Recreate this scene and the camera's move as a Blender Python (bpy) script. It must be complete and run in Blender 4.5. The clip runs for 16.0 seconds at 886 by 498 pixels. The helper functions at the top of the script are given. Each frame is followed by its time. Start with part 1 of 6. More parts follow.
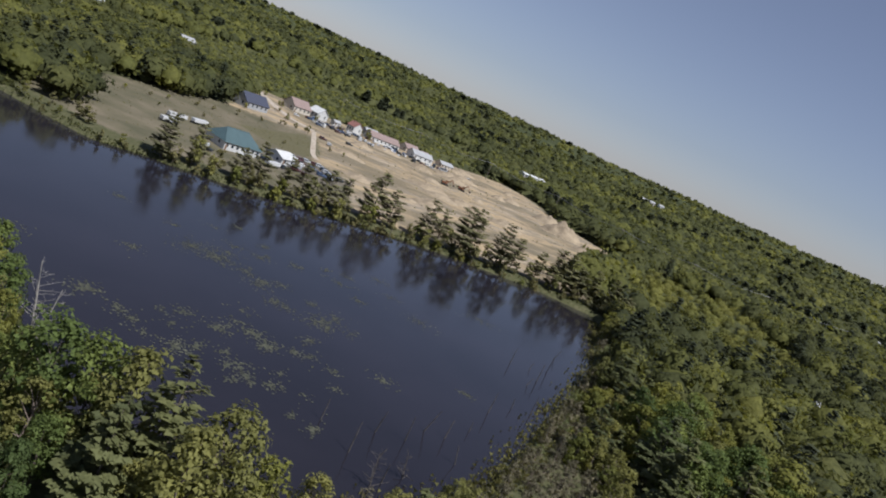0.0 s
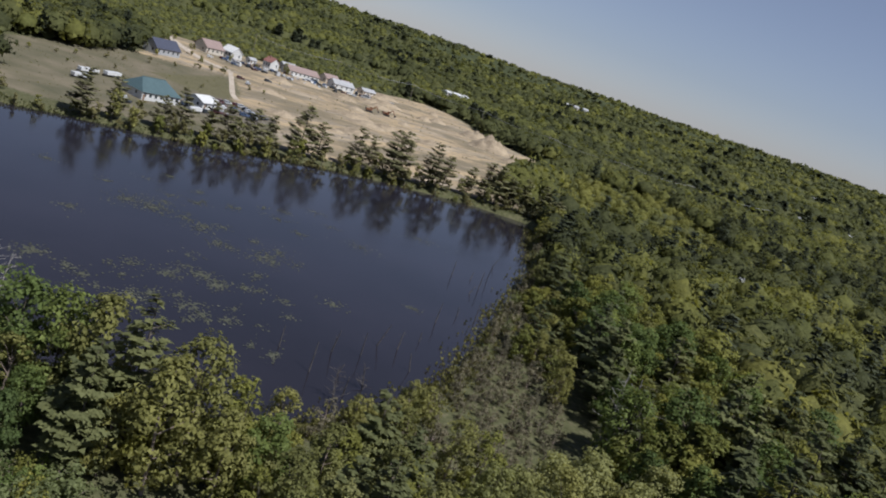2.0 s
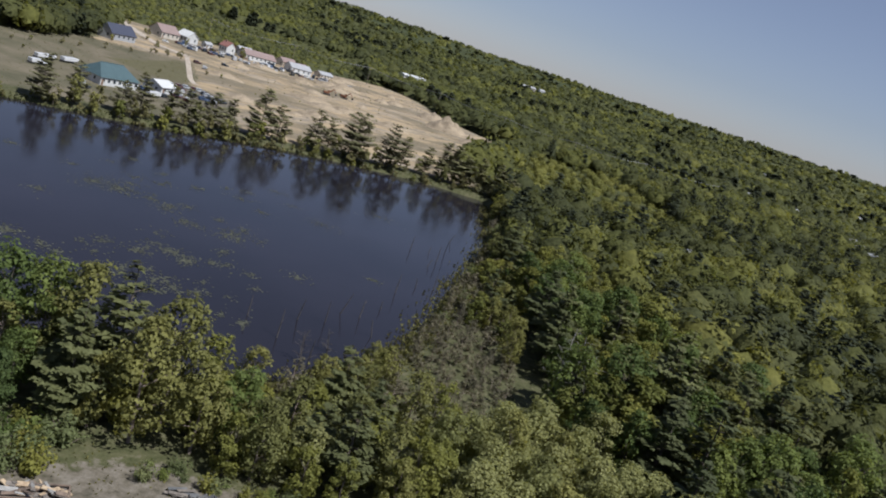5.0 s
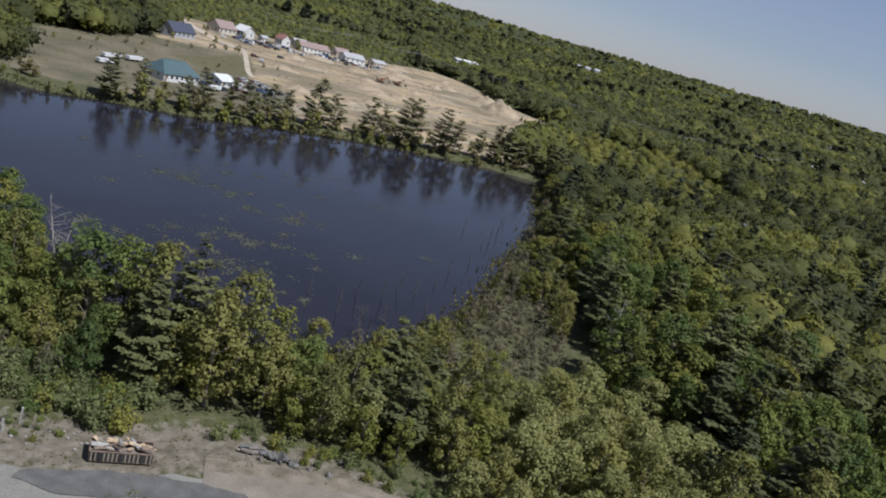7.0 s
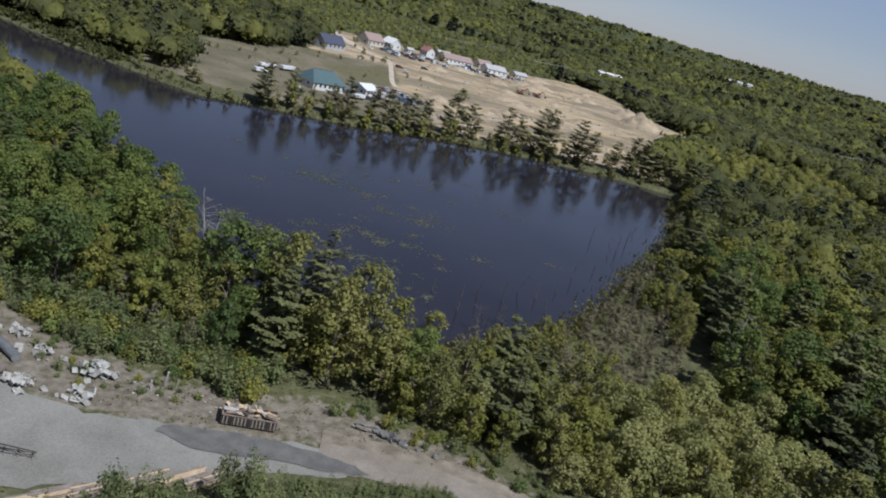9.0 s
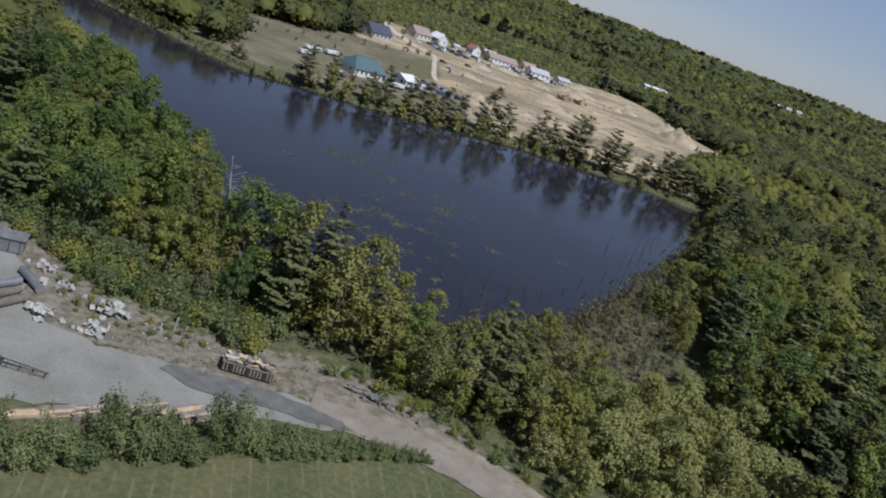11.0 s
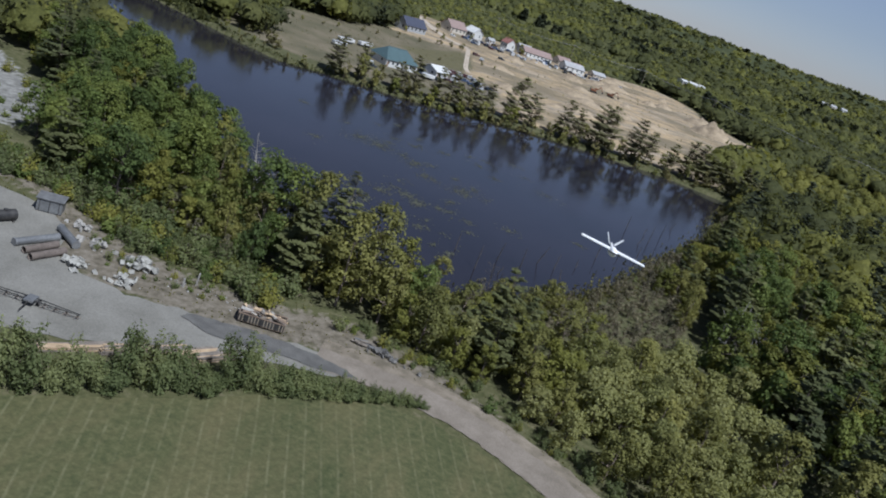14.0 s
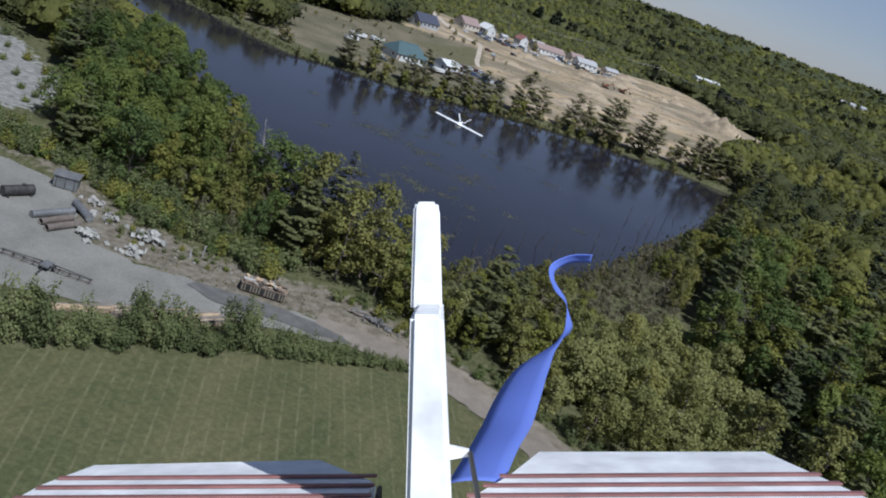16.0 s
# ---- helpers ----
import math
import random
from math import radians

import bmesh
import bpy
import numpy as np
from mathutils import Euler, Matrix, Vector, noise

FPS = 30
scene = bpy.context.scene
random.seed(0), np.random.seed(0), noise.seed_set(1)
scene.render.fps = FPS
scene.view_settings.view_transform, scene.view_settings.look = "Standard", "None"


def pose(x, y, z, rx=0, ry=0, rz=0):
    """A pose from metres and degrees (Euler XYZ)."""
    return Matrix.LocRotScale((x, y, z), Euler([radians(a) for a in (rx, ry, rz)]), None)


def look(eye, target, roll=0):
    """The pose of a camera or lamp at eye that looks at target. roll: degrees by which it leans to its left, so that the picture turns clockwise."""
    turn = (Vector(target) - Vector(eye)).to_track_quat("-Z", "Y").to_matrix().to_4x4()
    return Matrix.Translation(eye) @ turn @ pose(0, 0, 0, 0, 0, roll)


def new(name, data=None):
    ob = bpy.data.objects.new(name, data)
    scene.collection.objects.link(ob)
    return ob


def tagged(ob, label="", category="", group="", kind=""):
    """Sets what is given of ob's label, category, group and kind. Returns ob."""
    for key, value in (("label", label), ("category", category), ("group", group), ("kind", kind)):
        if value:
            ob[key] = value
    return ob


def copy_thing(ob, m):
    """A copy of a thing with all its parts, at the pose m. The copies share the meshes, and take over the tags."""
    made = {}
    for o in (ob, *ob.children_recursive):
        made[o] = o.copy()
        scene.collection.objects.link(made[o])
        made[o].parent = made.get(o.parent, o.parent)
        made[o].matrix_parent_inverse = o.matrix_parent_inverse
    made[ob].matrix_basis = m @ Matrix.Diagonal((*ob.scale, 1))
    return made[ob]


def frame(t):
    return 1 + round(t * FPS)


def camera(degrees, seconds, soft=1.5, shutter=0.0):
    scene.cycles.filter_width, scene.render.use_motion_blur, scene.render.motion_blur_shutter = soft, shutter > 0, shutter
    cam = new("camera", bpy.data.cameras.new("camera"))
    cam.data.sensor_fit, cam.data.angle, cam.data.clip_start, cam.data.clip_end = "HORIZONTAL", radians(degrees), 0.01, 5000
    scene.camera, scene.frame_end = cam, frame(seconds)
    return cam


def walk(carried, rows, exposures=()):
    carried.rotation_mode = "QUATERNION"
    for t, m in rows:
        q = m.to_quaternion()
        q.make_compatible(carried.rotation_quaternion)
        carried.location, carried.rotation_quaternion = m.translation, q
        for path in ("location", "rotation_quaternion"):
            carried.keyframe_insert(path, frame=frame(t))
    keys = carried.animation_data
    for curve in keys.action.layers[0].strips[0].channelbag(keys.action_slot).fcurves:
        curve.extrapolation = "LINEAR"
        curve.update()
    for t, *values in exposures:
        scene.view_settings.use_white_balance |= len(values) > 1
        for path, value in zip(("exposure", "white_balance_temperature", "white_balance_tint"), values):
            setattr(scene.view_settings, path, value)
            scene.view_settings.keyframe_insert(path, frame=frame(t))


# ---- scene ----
cam = camera(56.17, 16.0, soft=1.95)
# seconds, place, yaw to the left of +y, pitch up, lean to the left
PATH = [
    (0, -16.57, 35.05, 51.47, 1.73, -9.54, 24.96),
    (0.5, -16.45, 32.35, 51.73, -1.00, -10.91, 24.10),
    (1, -16.26, 30.40, 51.92, -3.14, -12.18, 22.11),
    (1.5, -16.07, 28.81, 52.06, -2.99, -10.76, 21.88),
    (2, -15.90, 27.35, 52.17, -4.36, -12.73, 19.43),
    (2.5, -15.77, 25.88, 52.24, -3.72, -12.12, 18.51),
    (3, -15.67, 24.35, 52.31, -3.85, -10.68, 21.83),
    (3.5, -15.61, 22.73, 52.36, -5.02, -11.85, 20.02),
    (4, -15.56, 21.06, 52.41, -7.56, -12.23, 18.90),
    (6.3, -14.77, 13.70, 52.72, -5.48, -13.71, 17.44),
    (6.5, -14.61, 13.14, 52.75, -5.06, -13.39, 16.77),
    (7, -14.12, 11.81, 52.85, -3.68, -15.13, 16.51),
    (7.5, -13.49, 10.57, 52.95, -2.03, -15.88, 16.22),
    (8, -12.72, 9.39, 53.05, -1.54, -15.93, 16.13),
    (8.5, -11.81, 8.25, 53.16, 4.55, -17.11, 15.55),
    (9, -10.76, 7.13, 53.27, 6.02, -16.99, 16.36),
    (9.5, -9.60, 5.99, 53.37, 9.85, -18.93, 18.32),
    (9.7, -9.11, 5.52, 53.41, 9.01, -17.92, 17.89),
    (11.8, -3.46, 0.35, 53.74, 8.48, -18.15, 22.20),
    (12, -2.92, -0.15, 53.76, 8.48, -18.71, 22.14),
    (12.5, -1.61, -1.37, 53.81, 7.62, -18.66, 21.00),
    (13, -0.35, -2.52, 53.83, 9.37, -18.54, 21.45),
    (13.5, 0.86, -3.58, 53.85, 9.21, -19.42, 22.82),
    (14, 2.03, -4.56, 53.85, 10.91, -18.89, 20.96),
    (14.5, 3.21, -5.50, 53.85, 10.99, -18.44, 22.39),
    (15, 4.47, -6.50, 53.85, 9.68, -20.08, 23.36),
    (15.5, 5.93, -7.78, 53.85, 9.84, -19.77, 20.87),
    (16, 7.73, -9.66, 53.86, 12.11, -19.37, 20.81),
]


def heading(x, y, z, yaw, pitch, lean):
    a, b = radians(yaw), radians(pitch)
    return look((x, y, z), (x - 100 * math.sin(a) * math.cos(b), y + 100 * math.cos(a) * math.cos(b), z + 100 * math.sin(b)), lean)


walk(cam, [(row[0], heading(*row[1:])) for row in PATH], exposures=[(0.0, 0.2, 5900, 12), (8.0, 0.22, 5700, 11), (16.0, 0.1, 5500, 10)])

# ---- light ----
SUN_ELEVATION, SUN_BEARING = 56.0, 128.0  # bearing clockwise from +y
world = bpy.data.worlds.new("sky")
scene.world = world
world.use_nodes = True
wn, wl = world.node_tree.nodes, world.node_tree.links
sky = wn.new("ShaderNodeTexSky")
sky.sky_type, sky.sun_disc = "NISHITA", False
sky.sun_elevation, sky.sun_rotation = radians(SUN_ELEVATION), radians(SUN_BEARING)
sky.air_density, sky.dust_density, sky.ozone_density = 1.0, 0.25, 1.6
calm = wn.new("ShaderNodeHueSaturation")
calm.inputs["Saturation"].default_value = 0.66
wl.new(sky.outputs[0], calm.inputs["Color"])
cool = wn.new("ShaderNodeMix")
cool.data_type, cool.blend_type = "RGBA", "MULTIPLY"
cool.inputs[0].default_value, cool.inputs[7].default_value = 1.0, (0.98, 0.97, 1.08, 1)
wl.new(calm.outputs[0], cool.inputs[6])
wl.new(cool.outputs[2], wn["Background"].inputs[0])
wn["Background"].inputs[1].default_value = 0.056
sun = new("sun", bpy.data.lights.new("sun", "SUN"))
sun.data.energy, sun.data.angle, sun.data.color = 5.0, radians(0.5), (1.0, 0.95, 0.87)
_e, _b = radians(SUN_ELEVATION), radians(SUN_BEARING)
sun.matrix_world = look((math.sin(_b) * math.cos(_e) * 200, math.cos(_b) * math.cos(_e) * 200, math.sin(_e) * 200), (0, 0, 0))


# ---- materials ----
def material(name, rough=0.8, metal=0.0, spec=0.5):
    m = bpy.data.materials.new(name)
    m.use_nodes = True
    b = m.node_tree.nodes["Principled BSDF"]
    b.inputs["Roughness"].default_value, b.inputs["Metallic"].default_value = rough, metal
    b.inputs["Specular IOR Level"].default_value = spec
    return m, m.node_tree.nodes, m.node_tree.links, b


def ramp(nodes, stops):
    r = nodes.new("ShaderNodeValToRGB")
    while len(r.color_ramp.elements) < len(stops):
        r.color_ramp.elements.new(0.5)
    for e, (at, col) in zip(r.color_ramp.elements, stops):
        e.position, e.color = at, (*col, 1)
    return r


def mixed(nodes, links, fac, a, b, how="MIX"):
    n = nodes.new("ShaderNodeMix")
    n.data_type, n.blend_type = "RGBA", how
    for sock, v in ((n.inputs[0], fac), (n.inputs[6], a), (n.inputs[7], b)):
        if isinstance(v, (int, float)):
            sock.default_value = v
        elif isinstance(v, tuple):
            sock.default_value = (*v, 1)
        else:
            links.new(v, sock)
    return n.outputs[2]


def noise_of(nodes, links, scale, detail=4.0, rough=0.55, coords="Object", stretch=None, along=None):
    tc = nodes.new("ShaderNodeTexCoord")
    n = nodes.new("ShaderNodeTexNoise")
    n.inputs["Scale"].default_value, n.inputs["Detail"].default_value, n.inputs["Roughness"].default_value = scale, detail, rough
    if stretch:
        mp = nodes.new("ShaderNodeMapping")
        mp.inputs["Scale"].default_value, mp.inputs["Rotation"].default_value = stretch[0], (0, 0, radians(stretch[1]))
        links.new(tc.outputs[coords], mp.inputs[0])
        links.new(mp.outputs[0], n.inputs[0])
    elif along:
        mp = nodes.new("ShaderNodeMapping")
        mp.vector_type = "TEXTURE"
        mp.inputs["Rotation"].default_value, mp.inputs["Scale"].default_value = (0, 0, radians(along[0])), (along[1], along[2], 1)
        links.new(tc.outputs[coords], mp.inputs[0])
        links.new(mp.outputs[0], n.inputs[0])
    else:
        links.new(tc.outputs[coords], n.inputs[0])
    return n.outputs["Fac"]


def relief(nodes, links, b, height, strength=0.3, distance=0.05):
    bump = nodes.new("ShaderNodeBump")
    bump.inputs["Strength"].default_value, bump.inputs["Distance"].default_value = strength, distance
    links.new(height, bump.inputs["Height"])
    links.new(bump.outputs[0], b.inputs["Normal"])


def plain(name, dark, light, scale, rough=0.8, metal=0.0, bump=0.2, fine=None, spec=0.4):
    """A surface between two colours: broad stains and fine grain."""
    m, n, l, b = material(name, rough, metal, spec)
    broad = noise_of(n, l, scale, 5)
    grain = noise_of(n, l, fine or scale * 9, 3)
    c1 = ramp(n, [(0.3, dark), (0.7, light)])
    l.new(broad, c1.inputs[0])
    c2 = ramp(n, [(0.25, (0.72, 0.72, 0.72)), (0.75, (1.18, 1.18, 1.18))])
    l.new(grain, c2.inputs[0])
    l.new(mixed(n, l, 1.0, c1.outputs[0], c2.outputs[0], "MULTIPLY"), b.inputs["Base Color"])
    relief(n, l, b, grain, bump)
    return m


def foliage(name, dark, mid, light, thin=0.35, stuff=False):
    """Leaves: a tint for the whole tree (attribute or object), and one for each leaf."""
    m, n, l, b = material(name, 0.65, 0.0, 0.15)
    isl = n.new("ShaderNodeNewGeometry")
    obj = n.new("ShaderNodeObjectInfo")
    att = n.new("ShaderNodeAttribute")
    att.attribute_name = "tint"
    add = n.new("ShaderNodeMath")
    l.new(obj.outputs["Random"], add.inputs[0])
    l.new(att.outputs["Fac"], add.inputs[1])
    frac = n.new("ShaderNodeMath")
    frac.operation = "FRACT"
    l.new(add.outputs[0], frac.inputs[0])
    tree = ramp(n, [(0.0, dark), (0.45, mid), (1.0, light)])
    l.new(att.outputs["Fac"] if stuff else frac.outputs[0], tree.inputs[0])
    leaf = ramp(n, [(0.0, (0.9, 0.9, 0.9)), (1.0, (1.1, 1.1, 1.1))] if stuff else [(0.0, (0.8, 0.81, 0.8)), (1.0, (1.2, 1.19, 1.2))])
    l.new(isl.outputs["Random Per Island"], leaf.inputs[0])
    col = mixed(n, l, 1.0, tree.outputs[0], leaf.outputs[0], "MULTIPLY")
    if stuff:
        tuft = noise_of(n, l, 0.5, 4, 0.65)
        shade = ramp(n, [(0.3, (0.72, 0.73, 0.73)), (0.7, (1.28, 1.26, 1.23))])
        l.new(tuft, shade.inputs[0])
        col = mixed(n, l, 1.0, col, shade.outputs[0], "MULTIPLY")
        relief(n, l, b, tuft, 0.9, 1.2)
    l.new(col, b.inputs["Base Color"])
    tr = n.new("ShaderNodeBsdfTranslucent")
    l.new(mixed(n, l, 1.0, col, (1.3, 1.25, 0.75), "MULTIPLY"), tr.inputs[0])
    ms = n.new("ShaderNodeMixShader")
    ms.inputs[0].default_value = thin
    l.new(b.outputs[0], ms.inputs[1])
    l.new(tr.outputs[0], ms.inputs[2])
    l.new(ms.outputs[0], n["Material Output"].inputs[0])
    return m


GREENS = {
    "broad": ((0.076, 0.106, 0.036), (0.118, 0.155, 0.045), (0.178, 0.205, 0.054), 0.42),
    "young": ((0.138, 0.15, 0.04), (0.185, 0.19, 0.047), (0.238, 0.23, 0.055), 0.42),
    "olive": ((0.135, 0.14, 0.048), (0.19, 0.188, 0.06), (0.245, 0.235, 0.074), 0.4),
    "needle": ((0.082, 0.094, 0.045), (0.118, 0.128, 0.056), (0.16, 0.166, 0.068), 0.38),
}
LEAF, SPRING, OLIVE, NEEDLE = [foliage(k + "_leaves", *GREENS[k]) for k in GREENS]
GREENS["broad"] = ((0.055, 0.062, 0.027), (0.081, 0.088, 0.032), (0.115, 0.118, 0.04), 0.38)
GREENS["young"] = ((0.1, 0.108, 0.034), (0.138, 0.143, 0.039), (0.18, 0.177, 0.046), 0.4)
GREENS["needle"] = ((0.044, 0.053, 0.03), (0.059, 0.068, 0.037), (0.08, 0.088, 0.045), 0.25)
GREENS["olive"] = ((0.102, 0.1, 0.038), (0.14, 0.134, 0.047), (0.178, 0.166, 0.058), 0.4)
MASS_LEAF, MASS_SPRING, MASS_OLIVE, MASS_NEEDLE = [foliage(k + "_masses", *GREENS[k], stuff=True) for k in GREENS]
WILLOW = foliage("pale_leaves", (0.215, 0.225, 0.085), (0.26, 0.265, 0.104), (0.3, 0.3, 0.125), 0.5)
SHORE_NEEDLE = foliage("shore_needles", (0.125, 0.122, 0.066), (0.16, 0.155, 0.08), (0.195, 0.188, 0.095), 0.35)
SHORE_LEAF = foliage("shore_leaves", (0.154, 0.144, 0.065), (0.192, 0.178, 0.077), (0.23, 0.206, 0.091), 0.4)
HEDGE_LEAF = foliage("hedge_leaves", (0.115, 0.14, 0.06), (0.16, 0.185, 0.08), (0.205, 0.225, 0.1), 0.5)
MARSH_LEAF = foliage("marsh_leaves", (0.1, 0.092, 0.06), (0.138, 0.124, 0.08), (0.175, 0.155, 0.098), 0.3)
BARK = plain("bark", (0.054, 0.043, 0.034), (0.135, 0.113, 0.09), 3.0, 0.95)
SCRUB_BARK = plain("scrub_twigs", (0.16, 0.12, 0.1), (0.27, 0.22, 0.18), 3.0, 0.95)
DEADWOOD = plain("dead_wood", (0.18, 0.165, 0.145), (0.32, 0.3, 0.27), 3.0, 0.9)


# ---- mesh helpers ----
def mesh_of(name, verts, faces, mat, tint=None, smooth=False, round_off=None):
    """A mesh from arrays: verts (n, 3) and faces (m, 3 or 4). round_off: a shading direction for each vertex."""
    me = bpy.data.meshes.new(name)
    verts, faces = np.asarray(verts, np.float32), np.asarray(faces, np.int32)
    k = faces.shape[1]
    me.vertices.add(len(verts))
    me.vertices.foreach_set("co", verts.ravel())
    me.loops.add(faces.size)
    me.loops.foreach_set("vertex_index", faces.ravel())
    me.polygons.add(len(faces))
    me.polygons.foreach_set("loop_start", np.arange(0, faces.size, k, dtype=np.int32))
    if smooth:
        me.polygons.foreach_set("use_smooth", np.ones(len(faces), bool))
    me.update(calc_edges=True)
    if tint is not None:
        at = me.attributes.new("tint", "FLOAT", "FACE")
        at.data.foreach_set("value", np.asarray(tint, np.float32))
    if round_off is not None:
        me.normals_split_custom_set_from_vertices(round_off)
    me.materials.append(mat)
    return me


def softened(rs, d, share=0.25):
    """Shading directions for the corners of the leaf sprays whose outward directions are d."""
    n = d + np.array([0, 0, 0.2]) + rs.normal(0, share, d.shape)
    n /= np.linalg.norm(n, axis=1, keepdims=True) + 1e-9
    return np.repeat(n, 3, axis=0).astype(np.float32)


def part(name, bm, mat, parent=None, label=""):
    """A bmesh (or a mesh) as one object, under a thing or a part."""
    if isinstance(bm, bpy.types.Mesh):
        me = bm
    else:
        me = bpy.data.meshes.new(name)
        bmesh.ops.recalc_face_normals(bm, faces=bm.faces)
        bm.to_mesh(me)
        bm.free()
        me.materials.append(mat)
    ob = new(name, me)
    ob.parent = parent
    if label:
        ob["label"] = label
    return ob


def thing(name, label, category, at=(0, 0, 0), turn=0.0, group=""):
    ob = new(name)
    ob.empty_display_size = 0.3
    ob.matrix_world = pose(*at, 0, 0, turn)
    return tagged(ob, label, category, group)


def box_into(bm, x0, x1, y0, y1, z0, z1, bevel=0.0, m=None):
    r = bmesh.ops.create_cube(bm, size=1.0)
    vs = r["verts"]
    bmesh.ops.transform(bm, verts=vs, matrix=Matrix.Translation(((x0 + x1) / 2, (y0 + y1) / 2, (z0 + z1) / 2)) @ Matrix.Diagonal((x1 - x0, y1 - y0, z1 - z0, 1)))
    if m is not None:
        bmesh.ops.transform(bm, verts=vs, matrix=m)
    if bevel:
        es = list({e for v in vs for e in v.link_edges})
        bmesh.ops.bevel(bm, geom=es, offset=bevel, segments=2, affect="EDGES", profile=0.6)
    return bm


def box(x0, x1, y0, y1, z0, z1, bevel=0.0, m=None):
    return box_into(bmesh.new(), x0, x1, y0, y1, z0, z1, bevel, m)


def rod_into(bm, a, b, r0, r1=None, sides=8):
    """A tapered rod from a to b."""
    a, b = Vector(a), Vector(b)
    q = (b - a).to_track_quat("Z", "Y").to_matrix().to_4x4()
    bmesh.ops.create_cone(bm, cap_ends=True, segments=sides, radius1=r0, radius2=r0 if r1 is None else r1, depth=(b - a).length,
                          matrix=Matrix.Translation((a + b) / 2) @ q)
    return bm


def rod(a, b, r0, r1=None, sides=8):
    return rod_into(bmesh.new(), a, b, r0, r1, sides)


def inside(poly, x, y):
    """Which of the points lie in the polygon."""
    hit = np.zeros(np.shape(x), bool)
    for (ax, ay), (bx, by) in zip(poly, poly[1:] + poly[:1]):
        if ay != by:
            hit ^= ((ay > y) != (by > y)) & (x < (bx - ax) * (y - ay) / (by - ay) + ax)
    return hit


def to_edge(poly, x, y, closed=True):
    """Distance to the polygon's outline."""
    best = np.full(np.shape(x), 1e9)
    for (ax, ay), (bx, by) in zip(poly, poly[1:] + (poly[:1] if closed else [])):
        dx, dy = bx - ax, by - ay
        u = np.clip(((x - ax) * dx + (y - ay) * dy) / (dx * dx + dy * dy), 0, 1)
        best = np.minimum(best, np.hypot(x - ax - u * dx, y - ay - u * dy))
    return best


def signed(poly, x, y):
    """Metres inside the polygon; below nought outside."""
    return np.where(inside(poly, x, y), 1, -1) * to_edge(poly, x, y)


def wavy(x, y, scale, seed=0):
    """Smooth noise from -1 to 1 on arrays, out of turned sines."""
    rs = np.random.RandomState(seed)
    out = np.zeros(np.shape(x))
    for k in range(9):
        a, f, p = rs.uniform(0, 6.283), rs.uniform(0.55, 1.9) / scale, rs.uniform(0, 6.283)
        out = out + np.sin((x * np.cos(a) + y * np.sin(a)) * f * 6.283 + p + 1.7 * np.sin((x * np.sin(a * 1.7) - y * np.cos(a * 1.7)) * f * 3.1 + p * 2))
    return out / 5.0


def ease(v, a, b):
    u = np.clip((v - a) / (b - a), 0, 1)
    return u * u * (3 - 2 * u)


# ---- plan ----
POND = [(-330, 330), (-230, 285), (-190, 272), (-160, 264), (-150, 262), (-135, 258), (-124, 257), (-115, 265), (-100, 274), (-85, 283), (-74, 293),
        (-62, 305), (-48, 316), (-31, 327), (-18, 334), (0, 342), (15, 347), (35, 347), (38, 335), (33, 303), (29, 262), (23, 238), (14, 205),
        (6, 172), (0, 152), (-8, 138), (-18, 128), (-30, 121), (-45, 120), (-56, 124), (-63, 134), (-76, 146), (-90, 156), (-106, 172), (-120, 178),
        (-145, 192), (-175, 210), (-215, 238), (-300, 290)]
ROAD_MID = [(-110, 58), (-90, 64), (-72, 69), (-60, 72), (-46, 76.5), (-36, 81.5), (-26, 86.6), (-18, 88.6), (-11, 89.2), (-5, 88.6), (1, 86.9), (7.5, 84.4), (14, 80.6), (23, 73), (34, 61), (48, 43), (62, 15)]
YARD = [(-110, 54), (-84, 57), (-62, 60), (-54, 62), (-46, 67), (-36, 75.5), (-29, 80.5), (-22, 84), (-22, 89), (-27, 88), (-33, 85.6), (-44, 82), (-50, 79.5), (-58, 79), (-62, 81), (-66, 87), (-72, 91), (-82, 90), (-100, 86), (-112, 80)]
FIELD = [(-70, 30), (-46, 52), (-33, 65.5), (-24, 76.5), (-16, 82.6), (-9, 85), (0, 83.4), (6, 80.8), (13, 76.6), (21, 70), (31, 58.5), (44, 41), (52, 15), (60, -30), (40, -90), (-60, -90), (-100, -30)]
SAND = [(-150, 497), (-120, 530), (-88, 640), (-61, 700), (-18, 760), (18, 715), (30, 640), (55, 600), (80, 570), (74, 545), (40, 470), (30, 420), (15, 385), (-10, 372), (-45, 365), (-80, 372), (-97, 392), (-98, 415), (-112, 460)]
MEADOW = [(-172, 330), (-182, 365), (-172, 400), (-158, 445), (-146, 448), (-138, 480), (-112, 462), (-98, 413), (-95, 385), (-70, 355), (-60, 320), (-85, 296), (-105, 286), (-130, 270), (-160, 276), (-172, 300)]
TRODDEN = [(-92, 92), (-74, 93), (-64, 79.5), (-52, 79.5), (-44, 82), (-34, 84.5), (-27, 89), (-14, 91.5), (-2, 90.5), (-2, 94), (-14, 98), (-28, 99), (-36, 94), (-48, 91), (-60, 92), (-76, 96), (-92, 96)]
PIT = [(-150, 150), (-127, 140), (-112, 132), (-102, 122), (-98, 110), (-104, 104), (-125, 106), (-160, 120)]

VILLAGE = [(-200, 590), (-178, 545), (-160, 480), (-158, 442), (-110, 470), (-95, 530), (-60, 610), (-62, 680), (-120, 640), (-165, 600)]


